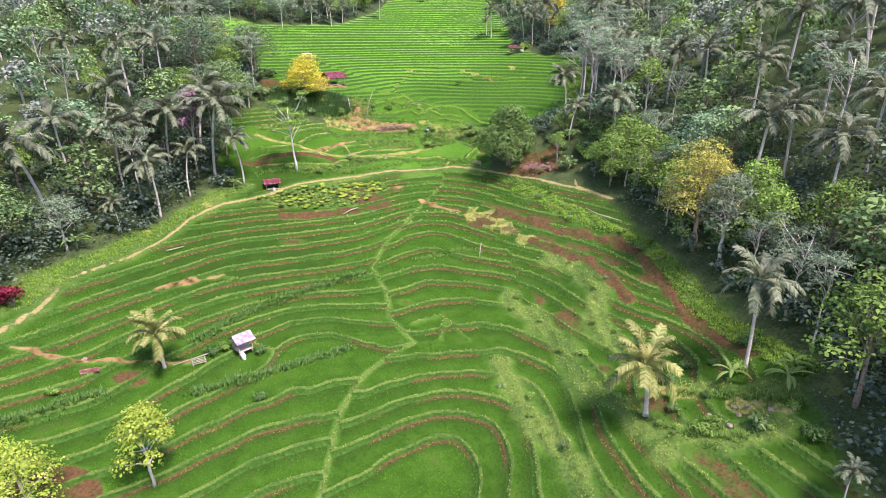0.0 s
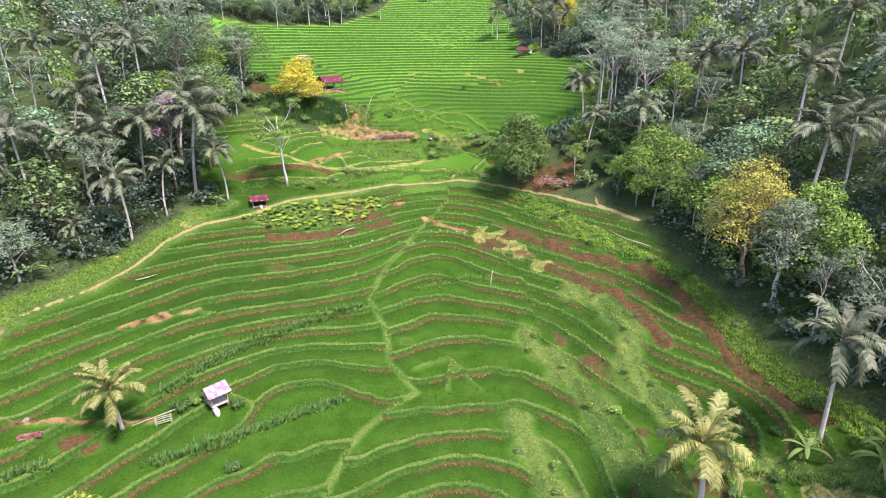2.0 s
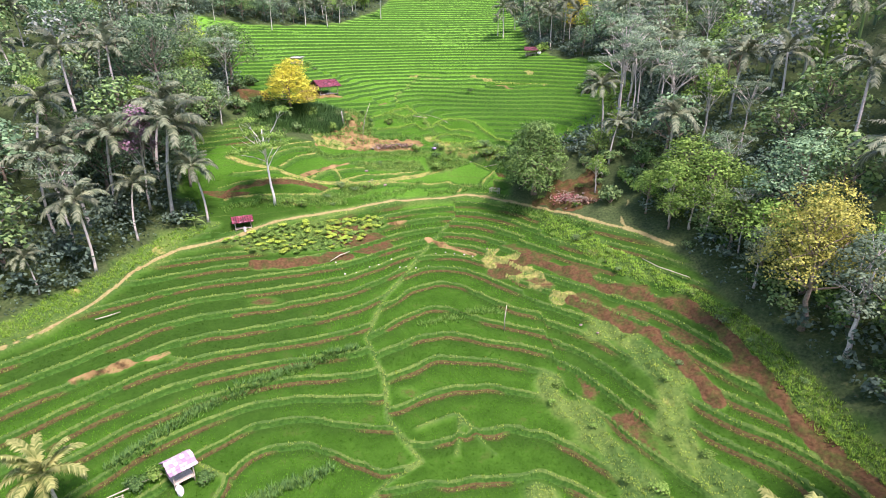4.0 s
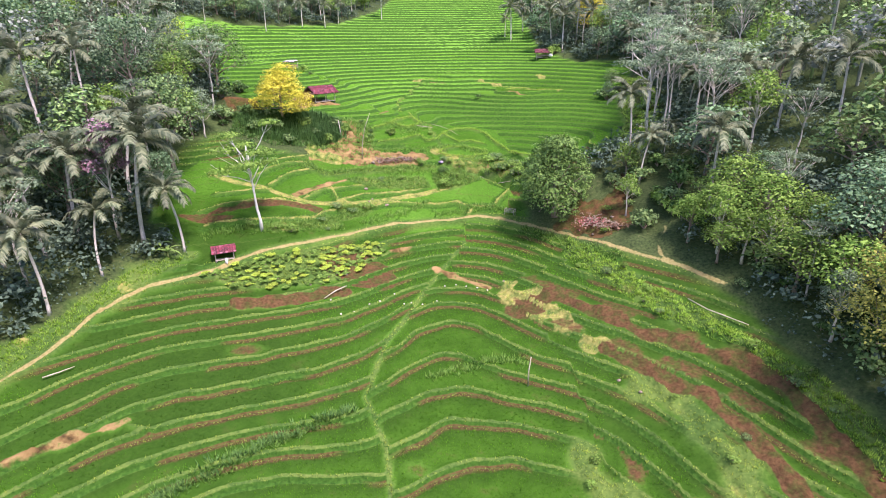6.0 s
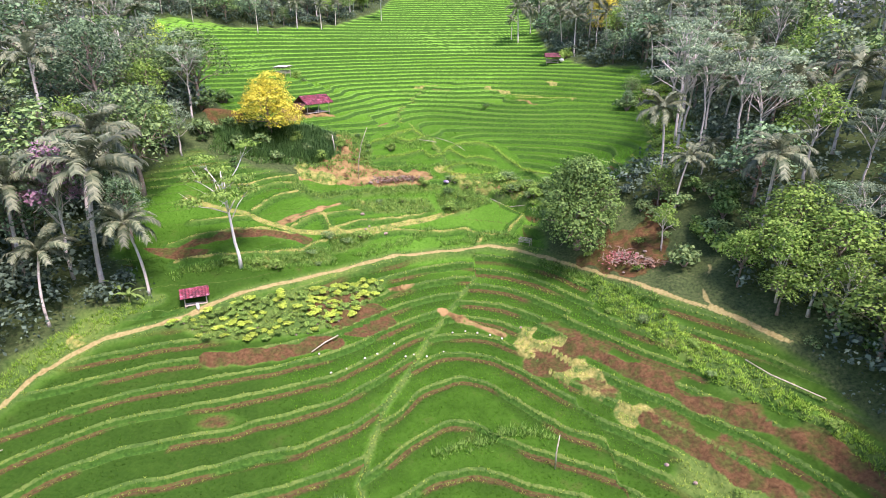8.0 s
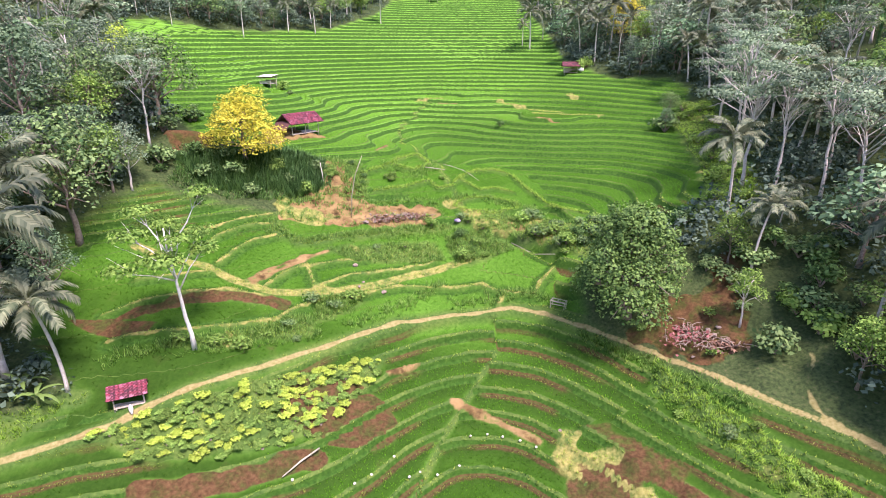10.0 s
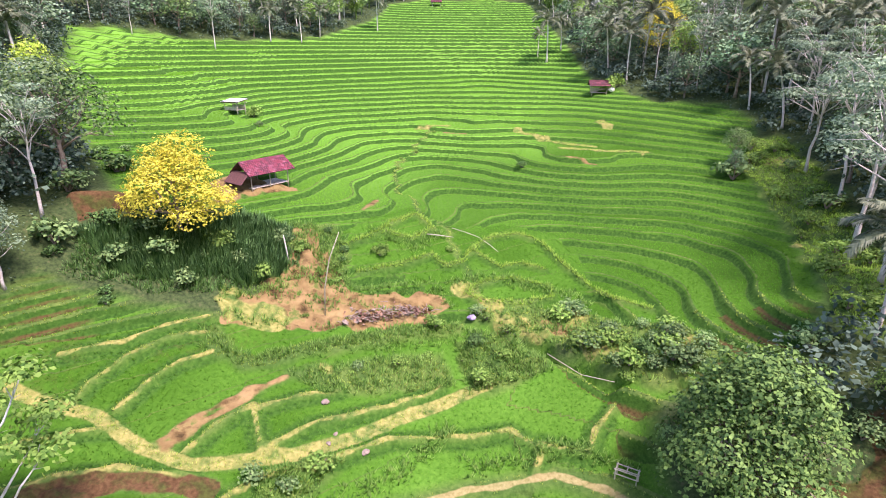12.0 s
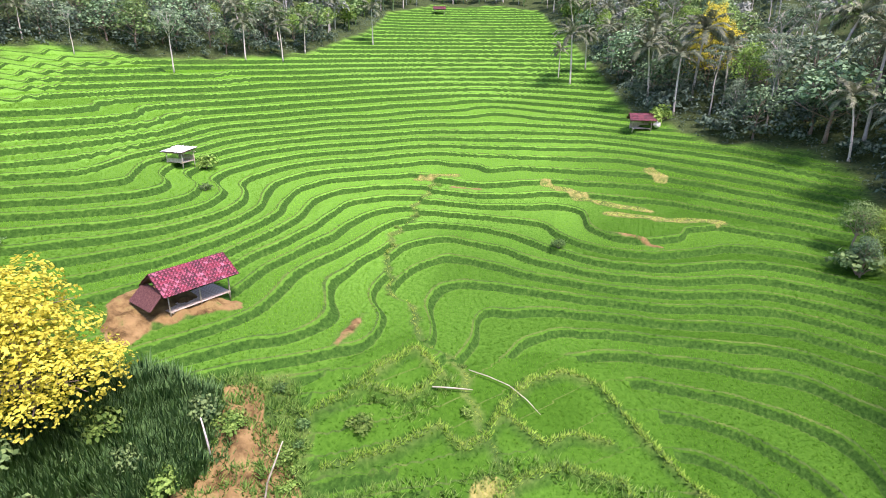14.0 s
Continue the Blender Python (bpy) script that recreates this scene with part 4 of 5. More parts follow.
for x, y, h, lx in ((-52.6, 73.1, 14.5, -5), (-49.9, 86.9, 11, -8), (-47.1, 89.6, 12.5, -6), (-38.2, 93.7, 14.5, 0), (-33.3, 93.1, 9, 3), (-45.8, 76.7, 5.5, 0), (-40.4, 88.2, 8.5, -6), (-52, 75.6, 4.5, 3), (-44.8, 92.5, 12.5, -4), (-56, 84, 12, -6), (-58, 70, 12, -3), (-43, 101, 13, 0), (-53, 136.2, 8, 0),
                   (-39.8, 218.4, 7.6, 0), (-36.9, 225.2, 7, 3), (-45.9, 214.5, 8, 0), (-75.6, 196.5, 6, 0), (-25, 244.2, 9.5, 0), (17.5, 217.6, 11, 0), (16.2, 223.5, 6.5, 0), (26, 219.8, 8.5, 0), (26.6, 197.5, 10.8, -3), (28.3, 190, 10.4, -2), (31, 212, 9.5, 0), (36, 206, 10, 0),
                   (22, 225, 8, 0), (39.3, 164.7, 8.6, -3), (45, 100.8, 11, 0), (35.1, 121.3, 9.4, 0), (23.4, 105.4, 7.2, 0), (28, 110, 4.6, 0), (27.9, 31, 3.4, -5), (47, 88, 12, 3), (52, 79, 12, 0), (44, 72, 11, 0), (56, 96, 12, 2), (60, 84, 13, 0), (50, 66, 11, 0), (40, 112, 9, 0), (43, 61, 11, 0)):
    PALMS.plant(x, y, h, lean=(lx, 0))
SPARSE.plant(-25.4, 97.6, 13.6, 60, 0, (-5, 0))
MANGO.plant(12.2, 104.6, 11.2, 0, 0)
GOLD.plant(-29.3, 125.6, 9.0, 30, 0, wide=1.22)
OLIVE.plant(31.5, 67, 14.5, 0, 0)
OLIVE.plant(34.5, 71, 9, 90, 0)
GOLD.plant(37, 200, 13, 100, 0, wide=0.8)
PINK.plant(-41.2, 94.0, 14.5, 0, 0)
LIME.plant(-24.9, 38.9, 8.6, 0, 0)
LIME.plant(-33, 35.5, 6, 40, 1)
LIME.plant(-37, 38, 4.5, 140, 1)
for x, y, h, k in ((30, 124.4, 18, 1), (29, 113.7, 13, 1), (28, 118.4, 14.5, 2), (30.2, 115.8, 13, 1), (33, 112.5, 14, 0), (39, 97.9, 9.5, 0), (33.4, 88.7, 8.6, 0), (32.5, 128, 14, 2), (35, 135, 14, 0), (36, 143, 13, 2), (-43.6, 108.3, 12.5, 1), (-51.4, 195.7, 10.5, 1), (-68.7, 198.1, 8, 1), (45.3, 194.2, 12, 2), (48, 191.2, 12, 1), (40, 184, 12, 0), (41, 152, 12, 0),
                   (43, 158, 13, 2), (33, 107, 13, 2), (31, 79, 8, 1), (33.5, 57, 9, 1), (35, 52, 10, 2), (34, 46, 10, 1), (-39.3, 122.7, 11, 0), (37.5, 180, 11, 1), (34, 40, 9, 1)):
    ALBIZIA.plant(x, y, h, pick=k)
for x, y, h in ((35.8, 102.4, 11), (49, 126, 11), (26.7, 88.3, 7.2), (25, 92, 6), (29.5, 84, 7), (32.8, 38, 11.5), (36.5, 60, 9.5), (37.5, 66, 9), (35, 73, 8), (40, 55, 10), (-33.5, 129, 4.5), (22, 107, 5), (-40, 115, 7.5), (20.3, 100, 5.6)):
    LIGHT.plant(x, y, h)
for x, y, h in ((27.2, 90, 7.2), (29.8, 92.5, 8), (31.2, 88, 8), (28.3, 86, 6.2), (26.2, 87, 4.8), (30.5, 80, 7), (32, 76, 7.5)):
    LIGHT.plant(x, y, h, wide=1.35)
for x, y, h in ((-46.9, 94.7, 11.5), (-40.6, 108.8, 13), (-47.5, 114.9, 14), (-49.4, 132.9, 14), (-42.1, 115.3, 8), (-38.6, 116.2, 7.5), (-45, 123, 10), (-51, 124, 11), (-44, 103, 10), (-38.5, 101, 8), (-57, 142, 10), (28.8, 145, 4), (30.5, 149, 4.5), (33, 93, 7), (30.5, 74, 7), (40, 174, 8), (34, 183, 7), (-50, 216, 5)):
    BROAD.plant(x, y, h)
for x, y in ((26.6, 45.1), (29.9, 42.3), (31, 43.6), (-36, 92.5), (-34.5, 91.6), (-48, 70)):
    BANANAS.plant(x, y, random.uniform(2.2, 3.2))
RED_SHRUB.plant(-48.2, 57.6, 3.2)
for x, y, h in ((-21.2, 57.6 + 0.3, 1.3), (-26.1, 56.3, 1.5), (-25, 57.4, 1.2), (21.6, 96.6, 2.6), (25, 97, 2.2), (26, 94, 2.4), (24.5, 100, 2), (27, 101, 2.6), (4.2, 152, 1.2), (29, 145.5, 3), (-35.2, 165.2, 2.0), (24.2, 187.5, 2.4), (26, 188.5, 2.6), (-18.9, 49.7, 1.2), (20, 113, 2), (-12, 128.5, 1.2), (-21, 128, 1.6), (-6.5, 121.5, 1.3), (-3, 120, 1.4), (10, 117, 1.6), (12.5, 114.5, 1.8), (8, 120.5, 1.3), (-31, 155, 1),
                (27, 49, 1), (24, 44, 0.9), (22, 47.5, 1), (30.5, 50, 1.4), (-38, 47.2, 1), (-30, 123, 2), (-22, 123.8, 1.5), (-33, 121.5, 2.2), (-26, 125.5, 1.7), (-27.5, 121.3, 1.6), (-31.5, 125.3, 2), (-35, 124, 2.4), (-24, 124.6, 1.4), (-19.6, 127.5, 1.3), (-37.5, 121, 2.6), (24.5, 50, 1.1), (28, 46.5, 1.3), (21, 43.5, 1), (26, 39, 1.3), (29, 36.5, 1.6), (23, 40.5, 1)):
    SHRUBS.plant(x, y, h)

# scrub on the banks and in the rank corners
BUSH = Kind([shrub(85, "shrub", "dark green leafy bush on the bank", 2.6, 2.0, 260, 0.18, SHADE_LEAF, group="shrubs"), shrub(86, "shrub", "fresh green bush among rank grass", 2.2, 1.5, 210, 0.16, LIGHT_LEAF, group="shrubs"), shrub(87, "shrub", "green bush with broad clumps of small leaves", 2.6, 1.8, 240, 0.17, LEAF_MID, group="shrubs")], [2.0, 1.5, 1.8])
SCRUB_BANK = [(-39.4, 122.6), (-33, 126), (-27.5, 128.2), (-22.5, 128.4), (-21.6, 124), (-24.7, 121.3), (-29.7, 119), (-36, 115.8)]


def strew(area, n, low, high, picks, seed):
    rnd = random.Random(seed)
    xs, ys = [p[0] for p in area], [p[1] for p in area]
    while n > 0:
        x, y = rnd.uniform(min(xs), max(xs)), rnd.uniform(min(ys), max(ys))
        if inside(np.array([x]), np.array([y]), area)[0] and off_area(np.array([x]), np.array([y]), CUT_BANK)[0] < -0.8:
            BUSH.plant(x, y, rnd.uniform(low, high), rnd.uniform(0, 360), rnd.choice(picks), wide=rnd.uniform(1, 1.4))
            n -= 1


strew(SCRUB_BANK, 11, 0.6, 1.5, (0, 0, 2), 1)
for area, n, low, high, picks in zip(RANK, (6, 5, 8, 7, 28, 9), (0.4, 0.6, 0.5, 0.6, 0.6, 0.4), (0.9, 1.3, 1.1, 1.2, 1.7, 0.9), ((1, 2), (1, 2), (1, 2), (1,), (1, 2, 2), (1, 2, 0))):
    strew(area, n, low, high, picks, n)
for line in OVERGROWN:
    for (x0, y0), (x1, y1) in zip(line, line[1:]):
        for k in range(int(math.hypot(x1 - x0, y1 - y0) / 3.2)):
            f = random.random()
            BUSH.plant(x0 + (x1 - x0) * f + random.gauss(0, 0.8), y0 + (y1 - y0) * f + random.gauss(0, 0.8), random.uniform(0.35, 0.9), pick=random.choice((1, 1, 1, 2)), wide=random.uniform(1, 1.5))
for k in range(9):
    y = 126 + 50 * random.random() ** 1.3
    BUSH.plant(float(split_high(np.array([y]))[0]) + random.gauss(0, 0.5), y, random.uniform(0.3, 0.8), pick=1)
strew([(-47, 126), (-38, 127.5), (-39, 140), (-48, 140)], 10, 0.8, 2.6, (0, 2), 78)
strew(ORANGE, 7, 0.25, 0.6, (1,), 79)
strew(SCAR, 9, 0.4, 1.0, (1, 2), 77)
strew([(22, 99), (29, 95), (30, 107), (19, 109), (19.5, 106)], 22, 0.9, 2.4, (0, 2, 2), 81)
strew([(27, 83), (30, 72), (33, 60), (34.5, 50), (38, 50), (36.5, 62), (34, 75), (30, 86)], 30, 0.9, 2.6, (0, 2), 82)
strew(UPPER_VERGE, 28, 0.7, 2.0, (1, 2, 1), 83)
strew(EAST_BANK, 20, 0.35, 0.9, (1, 1, 2), 80)

# ---- the woods ----
WOOD_GAP = 4.5


def in_woods(x, y):
    """How far places lie inside the woods, below 2 where no tree may stand."""
    d = -off_area(x, y, FIELDS)
    no = ((x > -40) & (x < -20) & (y > 117) & (y < 142)) | (np.abs(x - 16) + np.abs(y - 101) < 7) | ((x > -26) & (x < -17) & (y > 117) & (y < 131)) | (np.hypot(x - 12.2, y - 104.6) < 8) | (off_line(x, y, PATH_LINE) < 2.5) | (off_area(x, y, EAST_BANK) > -1.2) | (off_area(x, y, WEST_VERGE) > -0.3) | (off_area(x, y, UPPER_VERGE) > -0.5) | (off_line(x, y, SCAR_PATH) < 2) | (np.abs(x) > 0.85 * y + 22) | ((y < 55) & (x < -40)) | ((x > 14) & (x < 29) & (y > 91) & (y < 107))
    return np.where(no, 0, d)


taken = [(o.location.x, o.location.y) for o in scene.objects if o.parent is None and o.get("category") in ("tree", "palm tree")]
rng_p = np.random.RandomState(12)
wx, wy = rng_p.uniform(-125, 125, 14000), rng_p.uniform(28, 335, 14000)
wedge = in_woods(wx, wy)
rng_w = random.Random(12)
far = []
for x, y, edge in zip(wx.tolist(), wy.tolist(), wedge.tolist()):
    if edge < 2:
        continue
    gap = WOOD_GAP - 0.2 + min(1.6, edge * 0.03) - (1.0 if edge < 12 else 0)
    if any((x - a) ** 2 + (y - b) ** 2 < gap * gap for a, b in taken):
        continue
    taken.append((x, y))
    u = rng_w.random()
    low = 0.8 if y > 200 else 1.0
    deep = edge > 9 or y > 170
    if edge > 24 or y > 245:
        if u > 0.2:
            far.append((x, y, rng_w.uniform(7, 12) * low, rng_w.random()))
            continue
    palms = (0.26 if x > 0 else 0.15) * (0.35 if edge > 18 else 1)
    if u < palms:
        PALMS.plant(x, y, rng_w.uniform(9, 13) * low, lean=(rng_w.uniform(-4, 4), rng_w.uniform(-3, 3)))
    elif u < palms + (0.07 if deep else 0.12):
        ALBIZIA.plant(x, y, rng_w.uniform(10, 15) * low)
    elif u > 0.95 and not deep:
        LIME.plant(x, y, rng_w.uniform(5, 8) * low)
    elif u > (0.85 if deep else 0.79):
        LIGHT.plant(x, y, rng_w.uniform(6, 10) * low)
    else:
        (DEEP if deep else BROAD).plant(x, y, rng_w.uniform(7, 12) * low, wide=rng_w.uniform(0.95, 1.3))

# the trees farther in, too many to count
rng_f = np.random.RandomState(44)
far_kinds = [(HAZED_LEAF, "dense woods on the hillsides, haze put into their pale green", 0.28), (LEAF, "dark green trees packed together in the hillside woods", 0.58), (LEAF_MID, "green trees packed together in the hillside woods", 0.85), (LIGHT_LEAF, "light green trees scattered through the hillside woods", 1.01)]
bags = [[[], [], [], 0] for kind in far_kinds]
for x, y, h, u in far:
    bag = bags[next(i for i, kind in enumerate(far_kinds) if u < kind[2])]
    w = h * rng_f.uniform(0.75, 0.95)
    lobes = [(x + w * 0.3 * math.cos(2.4 * i) * math.sqrt((i + 0.5) / 7), y + w * 0.3 * math.sin(2.4 * i) * math.sqrt((i + 0.5) / 7), zat(x, y) + h * (0.35 + 0.45 * (1 - i / 7)), w * rng_f.uniform(0.19, 0.29)) for i in range(7)]
    v, f, n = lobes_crown(rng_f, lobes, 330, 0.42, 0.8, 0.5)
    z = zat(x, y)
    corners = [(k, a, b) for k in (0, 1) for a, b in ((-1, -1), (1, -1), (1, 1), (-1, 1))]
    stem_v = np.array([(x + a * 0.16, y + b * 0.16, z + h * 0.7 if k else z - 0.3) for k, a, b in corners])
    stem_n = np.array([(a * 0.7, b * 0.7, 0) for k, a, b in corners])
    bag[0] += [v, stem_v]
    bag[1] += [n, stem_n]
    bag[2] += [f + bag[3], np.array([(0, 1, 5, 4), (1, 2, 6, 5), (2, 3, 7, 6), (3, 0, 4, 7)]) + bag[3] + len(v)]
    bag[3] += len(v) + 8
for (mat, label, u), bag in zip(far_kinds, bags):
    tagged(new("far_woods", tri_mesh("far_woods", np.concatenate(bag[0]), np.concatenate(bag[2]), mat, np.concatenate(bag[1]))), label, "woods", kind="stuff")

# bushes between the trees
bx, by = rng_p.uniform(-80, 75, 7500), rng_p.uniform(28, 240, 7500)
be = in_woods(bx, by)
fv, ff, fn, count = [], [], [], 0
for x, y, e in zip(bx.tolist(), by.tolist(), be.tolist()):
    if e < 1.0 or e > 40 or (e > 14 and rng_f.uniform() < 0.25 + e / 50):
        continue
    h = rng_f.uniform(1.6, 4.2) if e < 4 else rng_f.uniform(2.2, 6)
    w = h * rng_f.uniform(0.9, 1.4)
    lobes = [(x + w * 0.25 * math.cos(2.4 * i), y + w * 0.25 * math.sin(2.4 * i), zat(x, y) + h * (0.35 + 0.12 * i), w * rng_f.uniform(0.22, 0.34)) for i in range(4)]
    v, f, n = lobes_crown(rng_f, lobes, 70, 0.29, 0.8, 0.5)
    fv.append(v)
    fn.append(n)
    ff.append(f + count)
    count += len(v)
tagged(new("understory", tri_mesh("understory", np.concatenate(fv), np.concatenate(ff), UNDER, np.concatenate(fn))), "dense dark green bushes under the trees", "bushes", kind="stuff")

# ---- crops, grass and undergrowth ----
def tufts(name, px, py, pz, height, spread, width, blades, mat, seed, lift=0.55):
    """Blades, each one triangle, that fan out from every place given."""
    rng = np.random.RandomState(seed)
    n = len(px)
    p = np.repeat(np.stack([px, py, pz], 1), blades, 0)
    hgt = np.repeat(height * rng.uniform(0.7, 1.25, n), blades) * rng.uniform(0.7, 1.1, n * blades)
    a = rng.uniform(0, 6.283, n * blades)
    out = rng.uniform(0.2, 1.0, n * blades) * spread
    d = np.stack([np.cos(a), np.sin(a), np.zeros_like(a)], 1)
    s = np.stack([-np.sin(a), np.cos(a), np.zeros_like(a)], 1)
    foot = p + d * (out * 0.35)[:, None] - np.array([0, 0, 0.04])
    tip = p + d * out[:, None] + np.stack([0 * a, 0 * a, hgt], 1)
    w = width * rng.uniform(0.7, 1.3, (n * blades, 1))
    v = np.stack([foot + s * w, foot - s * w, tip], 1).reshape(-1, 3)
    me = tri_mesh(name, v, np.arange(n * blades * 3).reshape(-1, 3), mat)
    nrm = np.repeat(d * 0.45 + np.array([0, 0, 1.0]), 3, 0)
    me.polygons.foreach_set("use_smooth", np.ones(len(me.polygons), bool))
    me.normals_split_custom_set_from_vertices(nrm / np.linalg.norm(nrm, axis=1)[:, None])
    return me


rng_c = np.random.RandomState(7)
lx, ly = np.meshgrid(np.arange(-76, 38, 0.335), np.arange(35, 215, 0.335))
lx, ly = lx.ravel(), ly.ravel()
keep = (rng_c.uniform(size=lx.size) < np.clip(1.5 - (ly - 120) / 110, 0.45, 1)) & inside(lx, ly, FIELDS)
lx, ly = lx[keep] + rng_c.uniform(-0.2, 0.2, keep.sum()), ly[keep] + rng_c.uniform(-0.2, 0.2, keep.sum())
lz, lc, lk, ls, lu, ll = terraces(lx, ly)
on = (lc["rice"] > 0.5) & (lu <= 0) & (rng_c.uniform(size=lx.size) > 0.15 * (1 + waves(lx, ly, 9, 21)) * (ly < 104) + 0.5 * lc["darker_land"])
names = ((lk[on].astype(int) * 4 + ls[on]) * 2 + (lx[on] < -22)) * 2 + (lc["darker_land"][on] > 0.5)
rx, ry, rz = lx[on], ly[on], lz[on]
for i, key in enumerate(np.unique(names)):
    m = names == key
    if m.sum() > 40:
        shade = lc["tone"][on][m].mean()
        young, bright = ry[m].mean() < 104, shade > 0.5
        me = tufts("rice_crop", rx[m], ry[m], rz[m], 0.14, 0.3, 0.034, 4, RICE_DARK if lc["darker_land"][on][m].mean() > 0.5 else (RICE_FRESH if shade > 0.3 else RICE_YOUNG) if young else RICE_LIGHTENED if bright else RICE, i)
        tagged(new("rice_crop", me), "young dark green rice standing in a wet paddy" if young else "dense rice in a terraced paddy, its green lightened for sun and haze" if bright else "dense green rice in a terraced paddy", "rice crop", kind="stuff")

sx, sy = rng_c.uniform(-72, 38, 600000), rng_c.uniform(35, 215, 600000)
m = inside(sx, sy, FIELDS)
sx, sy = sx[m], sy[m]
sz, sc, sk, ss, su_, sl = terraces(sx, sy)
grassy = (sc["rice"] < 0.2) & (sc["mud"] < 0.3) & (sc["path"] < 0.2) & (sc["soil"] < 0.3) & ((su_ <= 0) | (su_ > 0.75)) & (((sl < 0.16) | (su_ > 0.9)) & (rng_c.uniform(size=sx.size) < np.where(sy > 122, np.where(waves(sx, sy, 6, 55) > 0.3 - 0.9 * (sy < 142), 0.9, 0.2), 0.35 + 0.45 * (waves(sx, sy, 7, 57) > 0))) | (sc['dry'] > 0.3) | (sc['rice'] + sc['riser'] < 0.05))
m = grassy & (rng_c.uniform(size=sx.size) < 0.62) & ((sy > 104) | (su_ <= 0) | (sc["rice"] + sc["riser"] < 0.05))
tagged(new("bund_grass", tufts("bund_grass", sx[m], sy[m], sz[m], 0.12, 0.2, 0.03, 4, GRASS, 3)), "tufts of light green grass on the bunds", "grass", kind="stuff")

# ---- field shelters ----
def post_mesh(h, r=0.055):
    g = Geo()
    g.tube([(0, 0, -0.25), (0.015, 0.01, h * 0.5), (0, 0, h)], [r * 1.1, r, r * 0.9], 7)
    return g.mesh("post", POST, True)


def slab(size, mat, wonk=0.01):
    g = Geo()
    g.box(size, wonk=wonk)
    return g.mesh("board", mat)


def shelter(name, label, x, y, turn, length, width, eave, ridge, over, shingle_mat, rows, columns, posts=2, platform=0.45, floor_mat=None, gable=True, walls=()):
    """An open field shelter: posts, tie beams, a bench floor of boards and a roof laid with shingles."""
    z = min(zat(x + a, y + b) for a in (-1, 1) for b in (-1, 1))
    ob = root(name, label, "hut", "field huts", Matrix.Translation((x, y, z)) @ pose(0, 0, 0, 0, 0, turn))
    pm = post_mesh(eave)
    for i in range(posts):
        for s in (-1, 1):
            part("post", pm, ob, Matrix.Translation((-length / 2 + 0.15 + (length - 0.3) * i / (posts - 1), s * (width / 2 - 0.12), 0)))
    for s in (-1, 1):
        part("beam", slab((length + 0.3, 0.09, 0.1), POST), ob, Matrix.Translation((0, s * (width / 2 - 0.12), eave)))
    if platform:
        n = max(4, int(width / 0.28))
        bm_ = slab((length - 0.2, width / n - 0.02, 0.035), floor_mat or POST)
        for i in range(n):
            part("floor_board", bm_, ob, Matrix.Translation((0, -width / 2 + width * (i + 0.5) / n, platform)))
        for s in (-1, 1):
            part("joist", slab((0.08, width, 0.08), POST), ob, Matrix.Translation((s * (length / 2 - 0.3), 0, platform - 0.06)))
    for side, h0, h1 in walls:
        k = int((h1 - h0) / 0.16)
        for i in range(k):
            part("wall_board", slab((length - 0.3, 0.025, 0.14), POST), ob, Matrix.Translation((0, side * (width / 2 - 0.06), h0 + 0.16 * i)))
    half = width / 2 + over
    rise = ridge - eave
    for s in ((-1, 1) if gable else (1,)):
        if gable:
            run, tilt = math.hypot(half, rise + over * rise / half), math.atan2(rise, half)
            m = Matrix.Translation((0, s * half / 2, eave + rise / 2 + 0.08)) @ Euler((-s * tilt, 0, 0)).to_matrix().to_4x4()
        else:
            run, tilt = 2 * half, math.atan2(rise, 2 * half)
            m = Matrix.Translation((0, 0, eave + rise / 2 + 0.1)) @ Euler((tilt, 0, 0)).to_matrix().to_4x4()
        panel = part("roof_slope", slab((length + 2 * over, run, 0.05), ROOF_BACK), ob, m)
        w, d = (length + 2 * over) / columns, run / rows
        g = Geo()
        g.add([(-w * 0.56, -d * 0.72, 0), (w * 0.5, -d * 0.66, 0.012), (w * 0.54, d * 0.6, 0.03), (-w * 0.5, d * 0.64, 0.02), (-w * 0.56, -d * 0.72, 0.03), (w * 0.5, -d * 0.66, 0.04), (w * 0.54, d * 0.6, 0.05), (-w * 0.5, d * 0.64, 0.045)],
              [(3, 2, 1, 0), (4, 5, 6, 7), (0, 1, 5, 4), (1, 2, 6, 5), (2, 3, 7, 6), (3, 0, 4, 7)])
        sm = g.mesh("shingle", shingle_mat)
        for i in range(rows):
            for j in range(columns):
                yy = s * (-run / 2 + d * (i + 0.5)) if gable else -run / 2 + d * (i + 0.5)
                part("shingle", sm, panel, Matrix.Translation((-(length + 2 * over) / 2 + w * (j + 0.5) + random.uniform(-0.02, 0.02), yy, 0.04 + 0.012 * (rows - i))) @ pose(0, 0, 0, s * -5, random.uniform(-6, 6), random.uniform(-16, 16) + (0 if s > 0 else 180)))
    if gable:
        g = Geo()
        g.tube([(-length / 2 - over, 0, ridge + 0.14), (0, 0, ridge + 0.12), (length / 2 + over, 0, ridge + 0.14)], [0.07, 0.07, 0.07], 6)
        part("ridge_pole", g.mesh("ridge_pole", ROOF_BACK), ob)
    return ob


